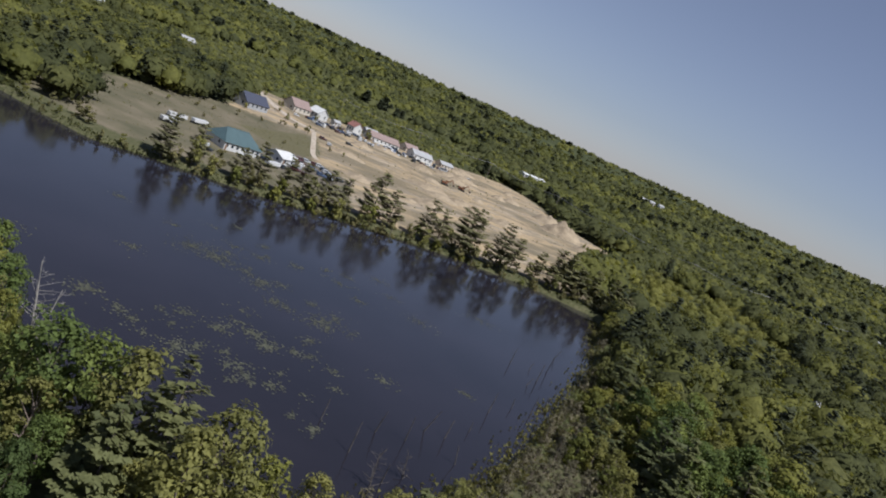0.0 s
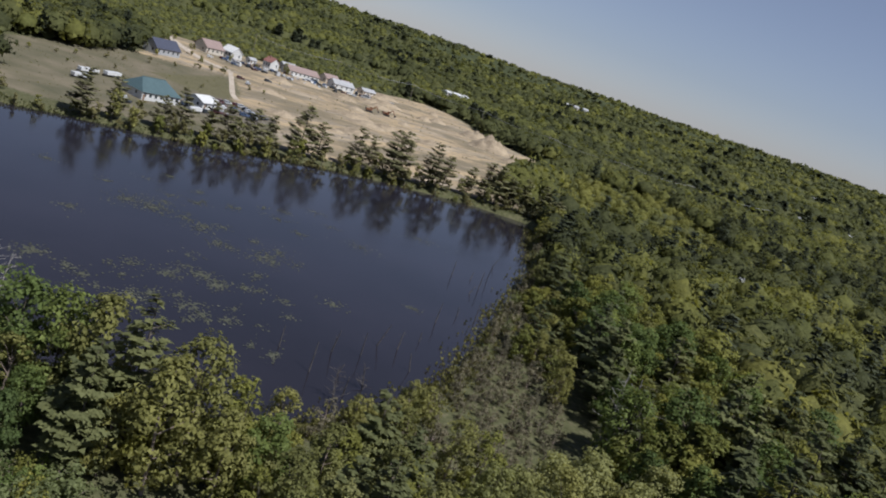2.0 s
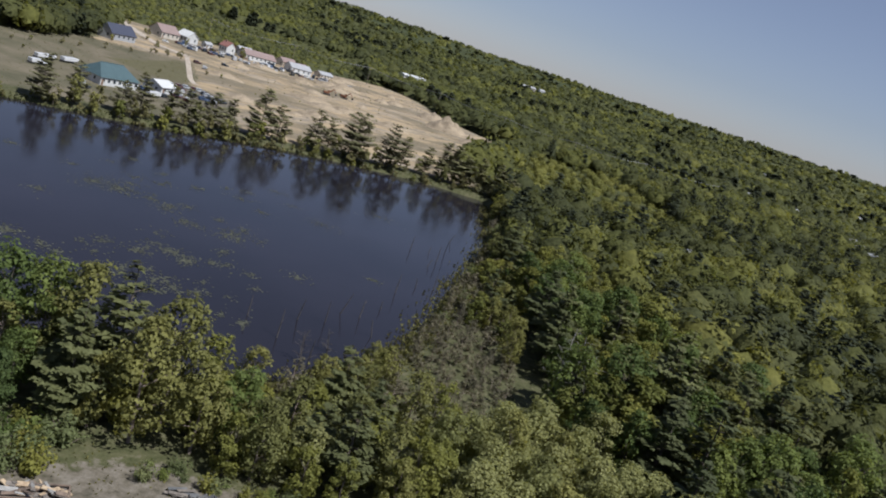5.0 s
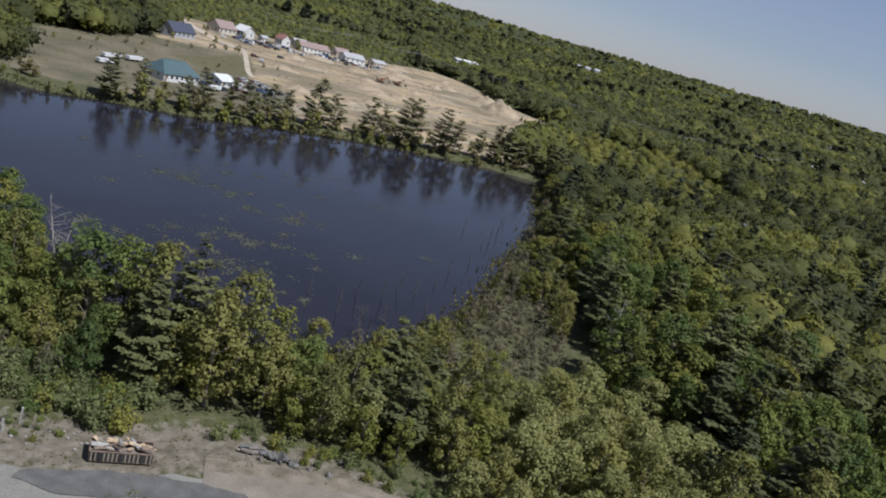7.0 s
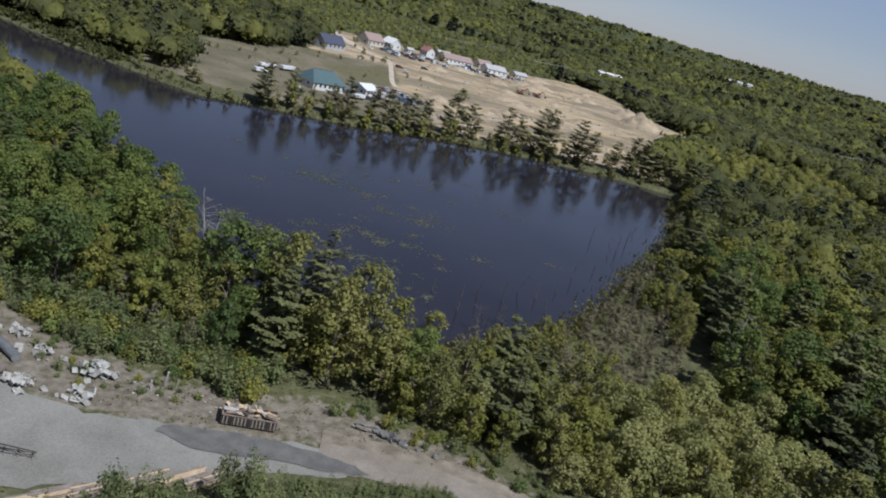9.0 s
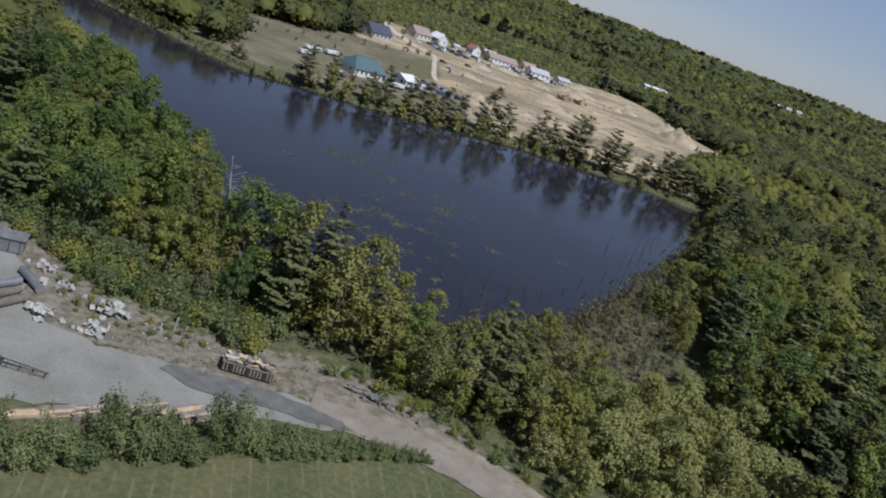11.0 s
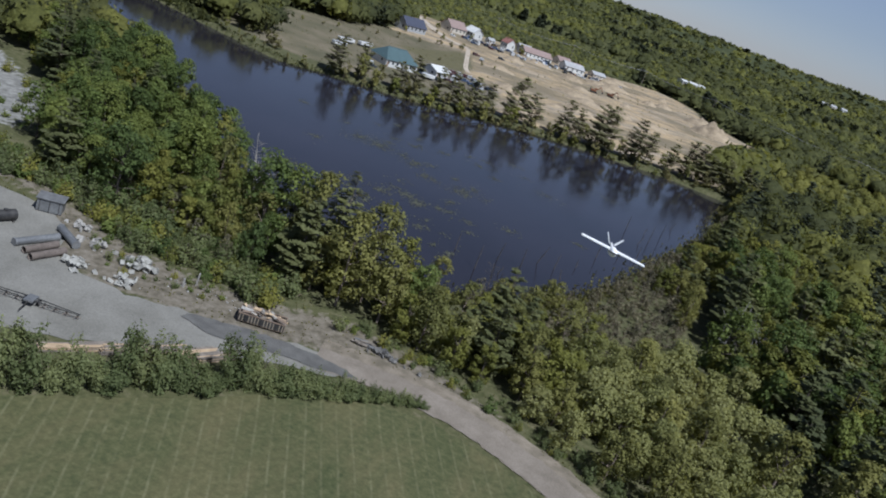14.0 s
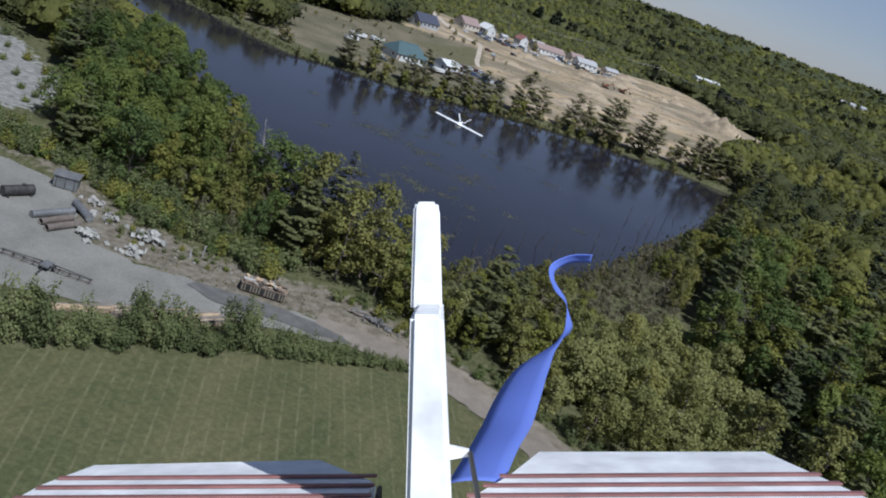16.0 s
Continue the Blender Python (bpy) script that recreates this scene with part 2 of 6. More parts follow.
def ground_z(x, y):
    x, y = np.asarray(x, float), np.asarray(y, float)
    d = signed(POND, x, y)
    far = ease(y, 280, 520)
    land = 1.5 + 2.0 * far + 0.0 * x
    r = np.hypot(x, y)
    hill = 62 * ease(r, 1300, 4300) + 12 * ease(r, 700, 1700) + wavy(x, y, 900, 3) * 9 * ease(r, 900, 2500)
    land = land + hill
    s = signed(SAND, x, y)
    land = land + ease(s, 0, 14) * (wavy(x, y, 60, 5) * 0.5 + wavy(x, y, 11, 6) * 0.18 + 0.4)
    rough = ease(to_edge(ROAD_MID, x, y, False), 6, 16) * (1 - ease(signed(FIELD, x, y), -3, 1)) * (1 - ease(signed(YARD, x, y), -3, 1))
    land = land + rough * wavy(x, y, 26, 7) * 0.35
    return np.where(d > -1.5, land + (-1.6 - land) * ease(d, -1.5, 2.0), land)


def gz(x, y):
    return float(ground_z(np.array([x]), np.array([y]))[0])


def steps(lo, hi, fine0, fine1, step, grow=1.17):
    mid = list(np.arange(fine0, fine1 + 0.01, step))
    up, s = [], step
    while (mid[-1] if not up else up[-1]) < hi:
        s *= grow
        up.append((mid[-1] if not up else up[-1]) + s)
    down, s = [], step
    while (mid[0] if not down else down[-1]) > lo:
        s *= grow
        down.append((mid[0] if not down else down[-1]) - s)
    return np.array(down[::-1] + mid + up)


def ground_material():
    """Forest floor, with sand, meadow, field and gravel pit where their masks say."""
    m, n, l, b = material("ground_soil", 0.95, 0.0, 0.2)
    coarse, fine = noise_of(n, l, 0.05, 6), noise_of(n, l, 0.9, 6)
    tiny = noise_of(n, l, 5.0, 3)
    floor = ramp(n, [(0.3, (0.05, 0.055, 0.022)), (0.55, (0.085, 0.085, 0.04)), (0.75, (0.13, 0.115, 0.07))])
    l.new(fine, floor.inputs[0])
    sand = ramp(n, [(0.34, (0.152, 0.125, 0.09)), (0.43, (0.278, 0.215, 0.134)), (0.5, (0.412, 0.309, 0.17)), (0.55, (0.197, 0.17, 0.134)), (0.64, (0.448, 0.358, 0.233))])
    l.new(noise_of(n, l, 0.06, 8, 0.68, along=(30, 2.2, 0.8)), sand.inputs[0])
    sand2 = mixed(n, l, 0.22, sand.outputs[0], mixed(n, l, fine, (0.197, 0.148, 0.099), (0.412, 0.345, 0.26)))
    scrub = ramp(n, [(0.46, (0, 0, 0)), (0.58, (0.85, 0.85, 0.85))])
    l.new(noise_of(n, l, 0.028, 7, 0.68, along=(30, 1.8, 0.8)), scrub.inputs[0])
    sand2 = mixed(n, l, scrub.outputs[0], sand2, mixed(n, l, fine, (0.096, 0.084, 0.048), (0.208, 0.172, 0.12)))
    mead = ramp(n, [(0.3, (0.086, 0.082, 0.048)), (0.5, (0.122, 0.108, 0.068)), (0.7, (0.168, 0.142, 0.098))])
    l.new(noise_of(n, l, 0.06, 6, 0.6), mead.inputs[0])
    lawn = ramp(n, [(0.3, (0.084, 0.08, 0.04)), (0.7, (0.132, 0.116, 0.064))])
    l.new(fine, lawn.inputs[0])
    pit = ramp(n, [(0.3, (0.125, 0.122, 0.11)), (0.7, (0.27, 0.265, 0.245))])
    trod = ramp(n, [(0.3, (0.075, 0.068, 0.048)), (0.45, (0.125, 0.108, 0.08)), (0.7, (0.19, 0.168, 0.135))])
    l.new(fine, trod.inputs[0])
    l.new(fine, pit.inputs[0])
    col = floor.outputs[0]
    for key, layer in (("meadow", mead.outputs[0]), ("lawn", lawn.outputs[0]), ("sand", sand2), ("pit", pit.outputs[0]), ("trodden", trod.outputs[0])):
        at = n.new("ShaderNodeAttribute")
        at.attribute_name = key
        edge = n.new("ShaderNodeMath")
        edge.operation = "ADD"
        l.new(at.outputs["Fac"], edge.inputs[0])
        shift = n.new("ShaderNodeMath")
        shift.operation, shift.inputs[1].default_value = "MULTIPLY_ADD", 0.9
        shift.inputs[2].default_value = -0.45
        l.new(fine, shift.inputs[0])
        l.new(shift.outputs[0], edge.inputs[1])
        cut = ramp(n, [(0.42, (0, 0, 0)), (0.58, (1, 1, 1))])
        l.new(edge.outputs[0], cut.inputs[0])
        col = mixed(n, l, cut.outputs[0], col, layer)
    speck = ramp(n, [(0.2, (0.75, 0.75, 0.75)), (0.8, (1.2, 1.2, 1.2))])
    l.new(tiny, speck.inputs[0])
    l.new(mixed(n, l, 1.0, col, speck.outputs[0], "MULTIPLY"), b.inputs["Base Color"])
    relief(n, l, b, fine, 0.5, 0.3)
    return m


BANK = [(-62, 318), (-48, 327), (-32, 338), (-18, 345), (0, 353), (18, 358), (34, 362), (40, 420), (15, 392), (-10, 380), (-45, 372), (-72, 372)]
LOT = [(-101, 332), (-106, 352), (-101, 384), (-84, 388), (-72, 374), (-76, 352), (-90, 334)]
LAWN = [(-134, 392), (-127, 412), (-119, 462), (-100, 420), (-96, 398), (-104, 386)]


def build_ground():
    xs, ys = steps(-4800, 4800, -200, 110, 2.5), steps(-1600, 4850, 30, 560, 2.5)
    gx, gy = np.meshgrid(xs, ys)
    verts = np.stack([gx.ravel(), gy.ravel(), ground_z(gx.ravel(), gy.ravel())], 1)
    w, h = len(xs), len(ys)
    i = (np.arange(h - 1)[:, None] * w + np.arange(w - 1)[None]).ravel()
    me = mesh_of("ground", verts, np.stack([i, i + 1, i + w + 1, i + w], 1), ground_material(), smooth=True)
    for key, polys, soft in (("meadow", (MEADOW,), 6), ("sand", (SAND, BANK, VILLAGE), 8), ("lawn", (LAWN,), 5), ("pit", (PIT,), 5), ("trodden", (TRODDEN, LOT), 4)):
        at = me.attributes.new(key, "FLOAT", "POINT")
        reach = np.max([signed(poly, verts[:, 0], verts[:, 1]) for poly in polys], axis=0)
        at.data.foreach_set("value", (0.5 + np.clip(reach / soft, -1, 1) * 0.5).astype(np.float32))
    tagged(new("ground", me), "wooded ground with sandy pit, dry meadow and shore", "ground", kind="structure")


def water_material():
    m, n, l, b = material("pond_water", 0.06, 0.0, 0.5)
    b.inputs["IOR"].default_value = 1.333
    tone = ramp(n, [(0.35, (0.013, 0.012, 0.016)), (0.7, (0.02, 0.018, 0.024))])
    l.new(noise_of(n, l, 0.02, 4), tone.inputs[0])
    l.new(tone.outputs[0], b.inputs["Base Color"])
    ripple = noise_of(n, l, 1.6, 3, 0.5, stretch=((1, 0.6, 1), 30))
    relief(n, l, b, ripple, 0.3, 0.05)
    r = ramp(n, [(0.35, (0.04, 0.04, 0.04)), (0.65, (0.14, 0.14, 0.14))])
    l.new(noise_of(n, l, 0.03, 4), r.inputs[0])
    l.new(r.outputs[0], b.inputs["Roughness"])
    return m


def flat_sheet(name, poly, z, mat, label, category):
    bm = bmesh.new()
    bm.faces.new([bm.verts.new((x, y, z)) for x, y in poly])
    bmesh.ops.triangulate(bm, faces=bm.faces)
    ob = part(name, bm, mat)
    for p in ob.data.polygons:
        if p.normal.z < 0:
            p.flip()
    return tagged(ob, label, category, kind="structure")


def ribbon_sheet(name, mid, half, z, mat, label, category):
    pts = [Vector((x, y, 0)) for x, y in mid]
    bm = bmesh.new()
    rows = []
    rs = random.Random(5)
    fine = []
    for a, b in zip(pts, pts[1:]):
        for k in range(8):
            fine.append(a.lerp(b, k / 8))
    fine.append(pts[-1])
    for i, p in enumerate(fine):
        t = (fine[min(i + 1, len(fine) - 1)] - fine[max(i - 1, 0)]).normalized()
        s = Vector((-t.y, t.x, 0))
        a, c = half + rs.uniform(-0.25, 0.25), half + rs.uniform(-0.25, 0.25)
        rows.append([bm.verts.new(p + s * a + Vector((0, 0, z))), bm.verts.new(p + Vector((0, 0, z + 0.03))), bm.verts.new(p - s * c + Vector((0, 0, z)))])
    for r, q in zip(rows, rows[1:]):
        bm.faces.new((r[0], r[1], q[1], q[0]))
        bm.faces.new((r[1], r[2], q[2], q[1]))
    ob = part(name, bm, mat)
    for f in ob.data.polygons:
        if f.normal.z < 0:
            f.flip()
    return tagged(ob, label, category, kind="structure")


def grown(poly, wob, seed, sub=6):
    """The outline cut finer and made uneven."""
    rs = random.Random(seed)
    out = []
    for a, b in zip(poly, poly[1:] + poly[:1]):
        for k in range(sub):
            u = k / sub
            out.append((a[0] + (b[0] - a[0]) * u + rs.uniform(-wob, wob), a[1] + (b[1] - a[1]) * u + rs.uniform(-wob, wob)))
    return out


def field_material():
    """Mown grass with pale swaths."""
    m, n, l, b = material("mown_grass", 0.9, 0.0, 0.2)
    fine, broad = noise_of(n, l, 1.3, 6, 0.7), noise_of(n, l, 0.07, 4)
    c = ramp(n, [(0.3, (0.046, 0.053, 0.024)), (0.5, (0.072, 0.077, 0.034)), (0.72, (0.112, 0.112, 0.055))])
    l.new(fine, c.inputs[0])
    c2 = ramp(n, [(0.3, (0.8, 0.85, 0.8)), (0.7, (1.15, 1.1, 1.1))])
    l.new(broad, c2.inputs[0])
    col = mixed(n, l, 1.0, c.outputs[0], c2.outputs[0], "MULTIPLY")
    dry = ramp(n, [(0.46, (0, 0, 0)), (0.7, (0.6, 0.6, 0.6))])
    l.new(noise_of(n, l, 0.11, 6, 0.7, stretch=((1, 0.35, 1), FIELD_ROWS)), dry.inputs[0])
    col = mixed(n, l, dry.outputs[0], col, mixed(n, l, fine, (0.085, 0.07, 0.035), (0.175, 0.148, 0.075)))
    tc, mp = n.new("ShaderNodeTexCoord"), n.new("ShaderNodeMapping")
    mp.inputs["Rotation"].default_value = (0, 0, radians(FIELD_ROWS))
    wv = n.new("ShaderNodeTexWave")
    wv.inputs["Scale"].default_value, wv.inputs["Distortion"].default_value, wv.inputs["Detail"].default_value = 0.175, 1.6, 3.0
    wv.inputs["Detail Scale"].default_value = 0.25
    l.new(tc.outputs["Object"], mp.inputs[0])
    l.new(mp.outputs[0], wv.inputs[0])
    line = ramp(n, [(0.9, (0, 0, 0)), (1.0, (0.42, 0.42, 0.42))])
    l.new(wv.outputs["Fac"], line.inputs[0])
    patch = ramp(n, [(0.4, (0.05, 0.05, 0.05)), (0.66, (0.9, 0.9, 0.9))])
    l.new(noise_of(n, l, 0.5, 4, 0.7), patch.inputs[0])
    both = mixed(n, l, 1.0, line.outputs[0], patch.outputs[0], "MULTIPLY")
    l.new(mixed(n, l, both, col, (0.2, 0.19, 0.11)), b.inputs["Base Color"])
    relief(n, l, b, fine, 0.6, 0.15)
    return m


FIELD_ROWS = -26.0
build_ground()
flat_sheet("pond", [(-350, 100), (60, 100), (60, 370), (-350, 370)], 0.0, water_material(), "dark still pond water reflecting sky and trees", "water")
GRAVEL = plain("gravel", (0.156, 0.133, 0.105), (0.226, 0.195, 0.16), 0.3, 0.95, bump=0.4, fine=7.0)
YARDSOIL = plain("yard_gravel", (0.148, 0.142, 0.123), (0.207, 0.199, 0.176), 0.18, 0.95, bump=0.4, fine=6.0)
flat_sheet("mown_field", grown(FIELD, 0.25, 3), 1.56, field_material(), "mown green field with pale hay swaths", "field")
flat_sheet("gravel_yard", grown(YARD, 0.4, 4), 1.58, YARDSOIL, "pale gravel yard beside the road", "yard")
DIRT = plain("verge_dirt", (0.112, 0.096, 0.068), (0.232, 0.196, 0.152), 0.5, 0.95, bump=0.5, fine=5.0)
ribbon_sheet("verge", [(a - 0.3, b + 1.4) for a, b in ROAD_MID[6:]], 3.9, 1.575, DIRT, "bare brown dirt verge beside the road", "verge")
ribbon_sheet("road", ROAD_MID[6:], 2.7, 1.62, GRAVEL, "dusty gravel road along the field", "road")


# ---- trees ----
def leaf_sprays(rs, centre, normal, size, flat=0.0):
    """One three-cornered leaf spray at each centre."""
    n = len(centre)
    up = normal + np.array([0.12, -0.12, 0.25]) * (1 - flat) + rs.normal(0, 0.3, (n, 3)) * (1 - flat)
    up /= np.linalg.norm(up, axis=1, keepdims=True) + 1e-9
    side = np.cross(up, rs.normal(0, 1, (n, 3)))
    side /= np.linalg.norm(side, axis=1, keepdims=True) + 1e-9
    ahead = np.cross(up, side)
    s = (size * rs.uniform(0.6, 1.3, n))[:, None]
    side, ahead = side * s * 0.62, ahead * s * 0.62
    verts = np.stack([centre - side - ahead * 0.5, centre + side - ahead * 0.7, centre + ahead * 0.95 + side * rs.uniform(-0.5, 0.5, (n, 1))], 1)
    return verts.reshape(-1, 3)


def sprays(count):
    return np.arange(count * 3).reshape(-1, 3)


def crown_points(rs, h, r, low, count, clumps):
    """Leaf places and outward directions for a broad crown of height h, reach r, that starts at low."""
    ctr, rad = [], []
    for k in range(clumps):
        u = rs.uniform(0.05, 1.0)
        z = low + (h - low) * u
        reach = r * np.sqrt(max(0.05, 1 - (1.75 * (u - 0.42)) ** 2)) * rs.uniform(0.35, 0.85)
        a = rs.uniform(0, 6.283)
        ctr.append((reach * np.cos(a), reach * np.sin(a), z - 0.1 * r))
        rad.append(r * rs.uniform(0.22, 0.42) * (18 / clumps) ** 0.3)
    ctr, rad = np.array(ctr), np.array(rad)
    pick = rs.choice(clumps, count, p=rad**2 / (rad**2).sum())
    d = rs.normal(0, 1, (count, 3))
    d[:, 2] += 0.35
    d /= np.linalg.norm(d, axis=1, keepdims=True)
    p = ctr[pick] + d * (rad[pick] * rs.uniform(0.55, 1.08, count))[:, None] * np.array([1, 1, 0.8])
    out = p - np.array([0, 0, low + (h - low) * 0.4])
    out /= np.linalg.norm(out, axis=1, keepdims=True) + 1e-9
    d = d * 0.65 + out * 0.5
    return p, d / np.linalg.norm(d, axis=1, keepdims=True), ctr


def limb_mesh(rs, h, r, tips, thick):
    bm = bmesh.new()
    lean = Vector((rs.uniform(-0.04, 0.04) * h, rs.uniform(-0.04, 0.04) * h, 0))
    top = Vector((0, 0, h * 0.8)) + lean
    joint = [Vector((0, 0, -0.8)), Vector((0, 0, h * 0.3)) + lean * 0.2, Vector((0, 0, h * 0.55)) + lean * 0.7, top]
    for k in range(3):
        rod_into(bm, joint[k], joint[k + 1], thick * (1 - 0.3 * k), thick * (1 - 0.3 * (k + 1)), 5)
    for t in tips:
        t = Vector(t)
        u = min(0.7, max(0.25, (t.z / h) * 0.7))
        rod_into(bm, Vector((0, 0, h * u)) + lean * u, t, thick * 0.32, thick * 0.08, 3)
    return bm


def broad_tree(name, label, seed, h, r, low, count, leaf, mat, clumps=16, bark=None, category="tree"):
    rs = np.random.RandomState(seed)
    p, d, ctr = crown_points(rs, h, r, low, count, clumps)
    tree = thing(name, label, category)
    part("trunk", limb_mesh(rs, h, r, ctr[:9], h * 0.014 + 0.03), bark or BARK, tree, "grey-brown bark")
    part("crown", mesh_of("crown", leaf_sprays(rs, p, d, leaf), sprays(count), mat, round_off=softened(rs, d, 0.45)), None, tree)
    return tree


def plume_shrub(name, label, seed, h, r, stems, count, leaf, mat):
    """A shrub of arching stems from one root, each a plume of leaves."""
    rs = np.random.RandomState(seed)
    each = count // stems
    tree = thing(name, label, "shrub")
    bm, pts, nrm = bmesh.new(), [], []
    for k in range(stems):
        a, lean, top = rs.uniform(0, 6.283), r * np.sqrt(rs.uniform(0.02, 1)), h * rs.uniform(0.4, 1.0)
        top *= 1 - 0.35 * (lean / r) ** 2
        way = np.array([np.cos(a), np.sin(a)])
        t = rs.uniform(0.08, 1.0, each) ** 0.8
        mid = np.stack([way[0] * lean * t**1.4, way[1] * lean * t**1.4, top * t], 1)
        off = rs.normal(0, 1, (each, 3))
        off /= np.linalg.norm(off, axis=1, keepdims=True)
        wide = r * 0.42 * (1.08 - t) ** 0.45 + 0.04
        pts.append(mid + off * (wide * rs.uniform(0.5, 1.1, each))[:, None] * np.array([1, 1, 1.2]))
        nrm.append(off * 0.7 + np.array([way[0] * 0.4, way[1] * 0.4, 0.4]))
        rod_into(bm, (0, 0, -0.3), (way[0] * lean * 0.7, way[1] * lean * 0.7, top * 0.8), 0.05, 0.012, 3)
    p, d = np.concatenate(pts), np.concatenate(nrm)
    p[:, 2] = np.maximum(p[:, 2], 0.05)
    part("trunk", bm, SCRUB_BARK, tree, "grey-brown stems")
    part("crown", mesh_of("crown", leaf_sprays(rs, p, d, leaf), sprays(len(p)), mat), None, tree)
    return tree


def pine_points(rs, h, r, low, count, tier=1.0):
    """Boughs in uneven tiers, flat and a little raised at the tips."""
    pts, nrm, tips = [], [], []
    tiers = int((h - low) / tier)
    boughs = []
    for k in range(tiers):
        u = k / tiers
        z = low + (h - low) * u
        for j in range(rs.randint(4, 7)):
            a = rs.uniform(0, 6.283)
            ln = r * (1 - u) ** (0.75 if tier < 1.3 else 0.5) * rs.uniform(0.45 if tier > 1.3 else 0.55, 1.15) + 0.35
            if u < 0.12:
                ln *= 0.7
            boughs.append((z + rs.uniform(-0.4, 0.4), a, ln))
    lens = np.array([b[2] for b in boughs])
    share = np.maximum(4, (lens**1.5 / (lens**1.5).sum() * count)).astype(int)
    for (z, a, ln), c in zip(boughs, share):
        t = rs.uniform(0.18, 1.0, c) ** 0.7
        w = rs.normal(0, 1, c) * ln * 0.17 * (0.4 + t)
        x, y = np.cos(a) * t * ln - np.sin(a) * w, np.sin(a) * t * ln + np.cos(a) * w
        pts.append(np.stack([x, y, z + t * t * ln * 0.22 - 0.08 * ln + rs.normal(0, 0.12, c)], 1))
        nrm.append(np.stack([np.cos(a) * 0.25 + 0 * t, np.sin(a) * 0.25 + 0 * t, 1 + 0 * t], 1))
        tips.append((np.cos(a) * ln * 0.85, np.sin(a) * ln * 0.85, z + ln * 0.1, z))
    return np.concatenate(pts), np.concatenate(nrm), tips


def pine_tree(name, label, seed, h, r, low, count, leaf, mat=None, tier=1.0):
    rs = np.random.RandomState(seed)
    p, d, tips = pine_points(rs, h, r, low, count, tier)
    tree = thing(name, label, "tree")
    bm = rod((0, 0, -0.8), (0, 0, h * 0.98), h * 0.014 + 0.04, 0.03, 5)
    for k, (x, y, z, z0) in enumerate(tips):
        if k % 2 == 0:
            rod_into(bm, (0, 0, z0 - 0.2), (x, y, z), 0.05, 0.015, 3)
    part("trunk", bm, BARK, tree, "dark bark")
    part("crown", mesh_of("crown", leaf_sprays(rs, p, d, leaf, 0.55), sprays(len(p)), mat or NEEDLE), None, tree)
    return tree


def scatter(rs, poly, gap, avoid=()):
    """Uneven places in a polygon, about gap metres apart."""
    xs, ys = [p[0] for p in poly], [p[1] for p in poly]
    gx, gy = np.meshgrid(np.arange(min(xs), max(xs), gap), np.arange(min(ys), max(ys), gap))
    x = gx.ravel() + rs.uniform(-0.45, 0.45, gx.size) * gap
    y = gy.ravel() + rs.uniform(-0.45, 0.45, gx.size) * gap
    ok = inside(poly, x, y)
    for other, margin in avoid:
        ok &= signed(other, x, y) < -margin
    return x[ok], y[ok]


def set_out(protos, x, y, rs, low=0.75, high=1.2, group=""):
    for i, (px, py) in enumerate(zip(x, y)):
        ob = protos[rs.randint(len(protos))]
        s = rs.uniform(low, high)
        m = pose(px, py, gz(px, py) - 0.1, rs.uniform(-3, 3), rs.uniform(-3, 3), rs.uniform(0, 360)) @ Matrix.Diagonal((s * rs.uniform(0.9, 1.15), s * rs.uniform(0.9, 1.15), s, 1))
        c = copy_thing(ob, m)
        if group:
            c["group"] = group


def drop_proto(obs):
    for ob in obs:
        for o in (*ob.children_recursive, ob):
            bpy.data.objects.remove(o)


def dome_base(seed):
    """The shaded inside of a crown, for a tree one metre high: corners and faces."""
    bm = bmesh.new()
    bmesh.ops.create_icosphere(bm, subdivisions=1, radius=1.0)
    for v in bm.verts:
        v.co *= 1 + 0.3 * noise.noise(v.co * 1.6 + Vector((seed * 7.3, 0, 0))) + 0.12 * noise.noise(v.co * 4.0 + Vector((0, seed * 3.1, 0)))
    bmesh.ops.delete(bm, geom=[f for f in bm.faces if f.calc_center_median().z < -0.3], context="FACES")
    bm.verts.index_update()
    v = np.array([tuple(a.co) for a in bm.verts])
    f = np.array([[a.index for a in b.verts] for b in bm.faces])
    bm.free()
    return v * np.array([0.36, 0.36, 0.3]) + np.array([0, 0, 0.5]), f


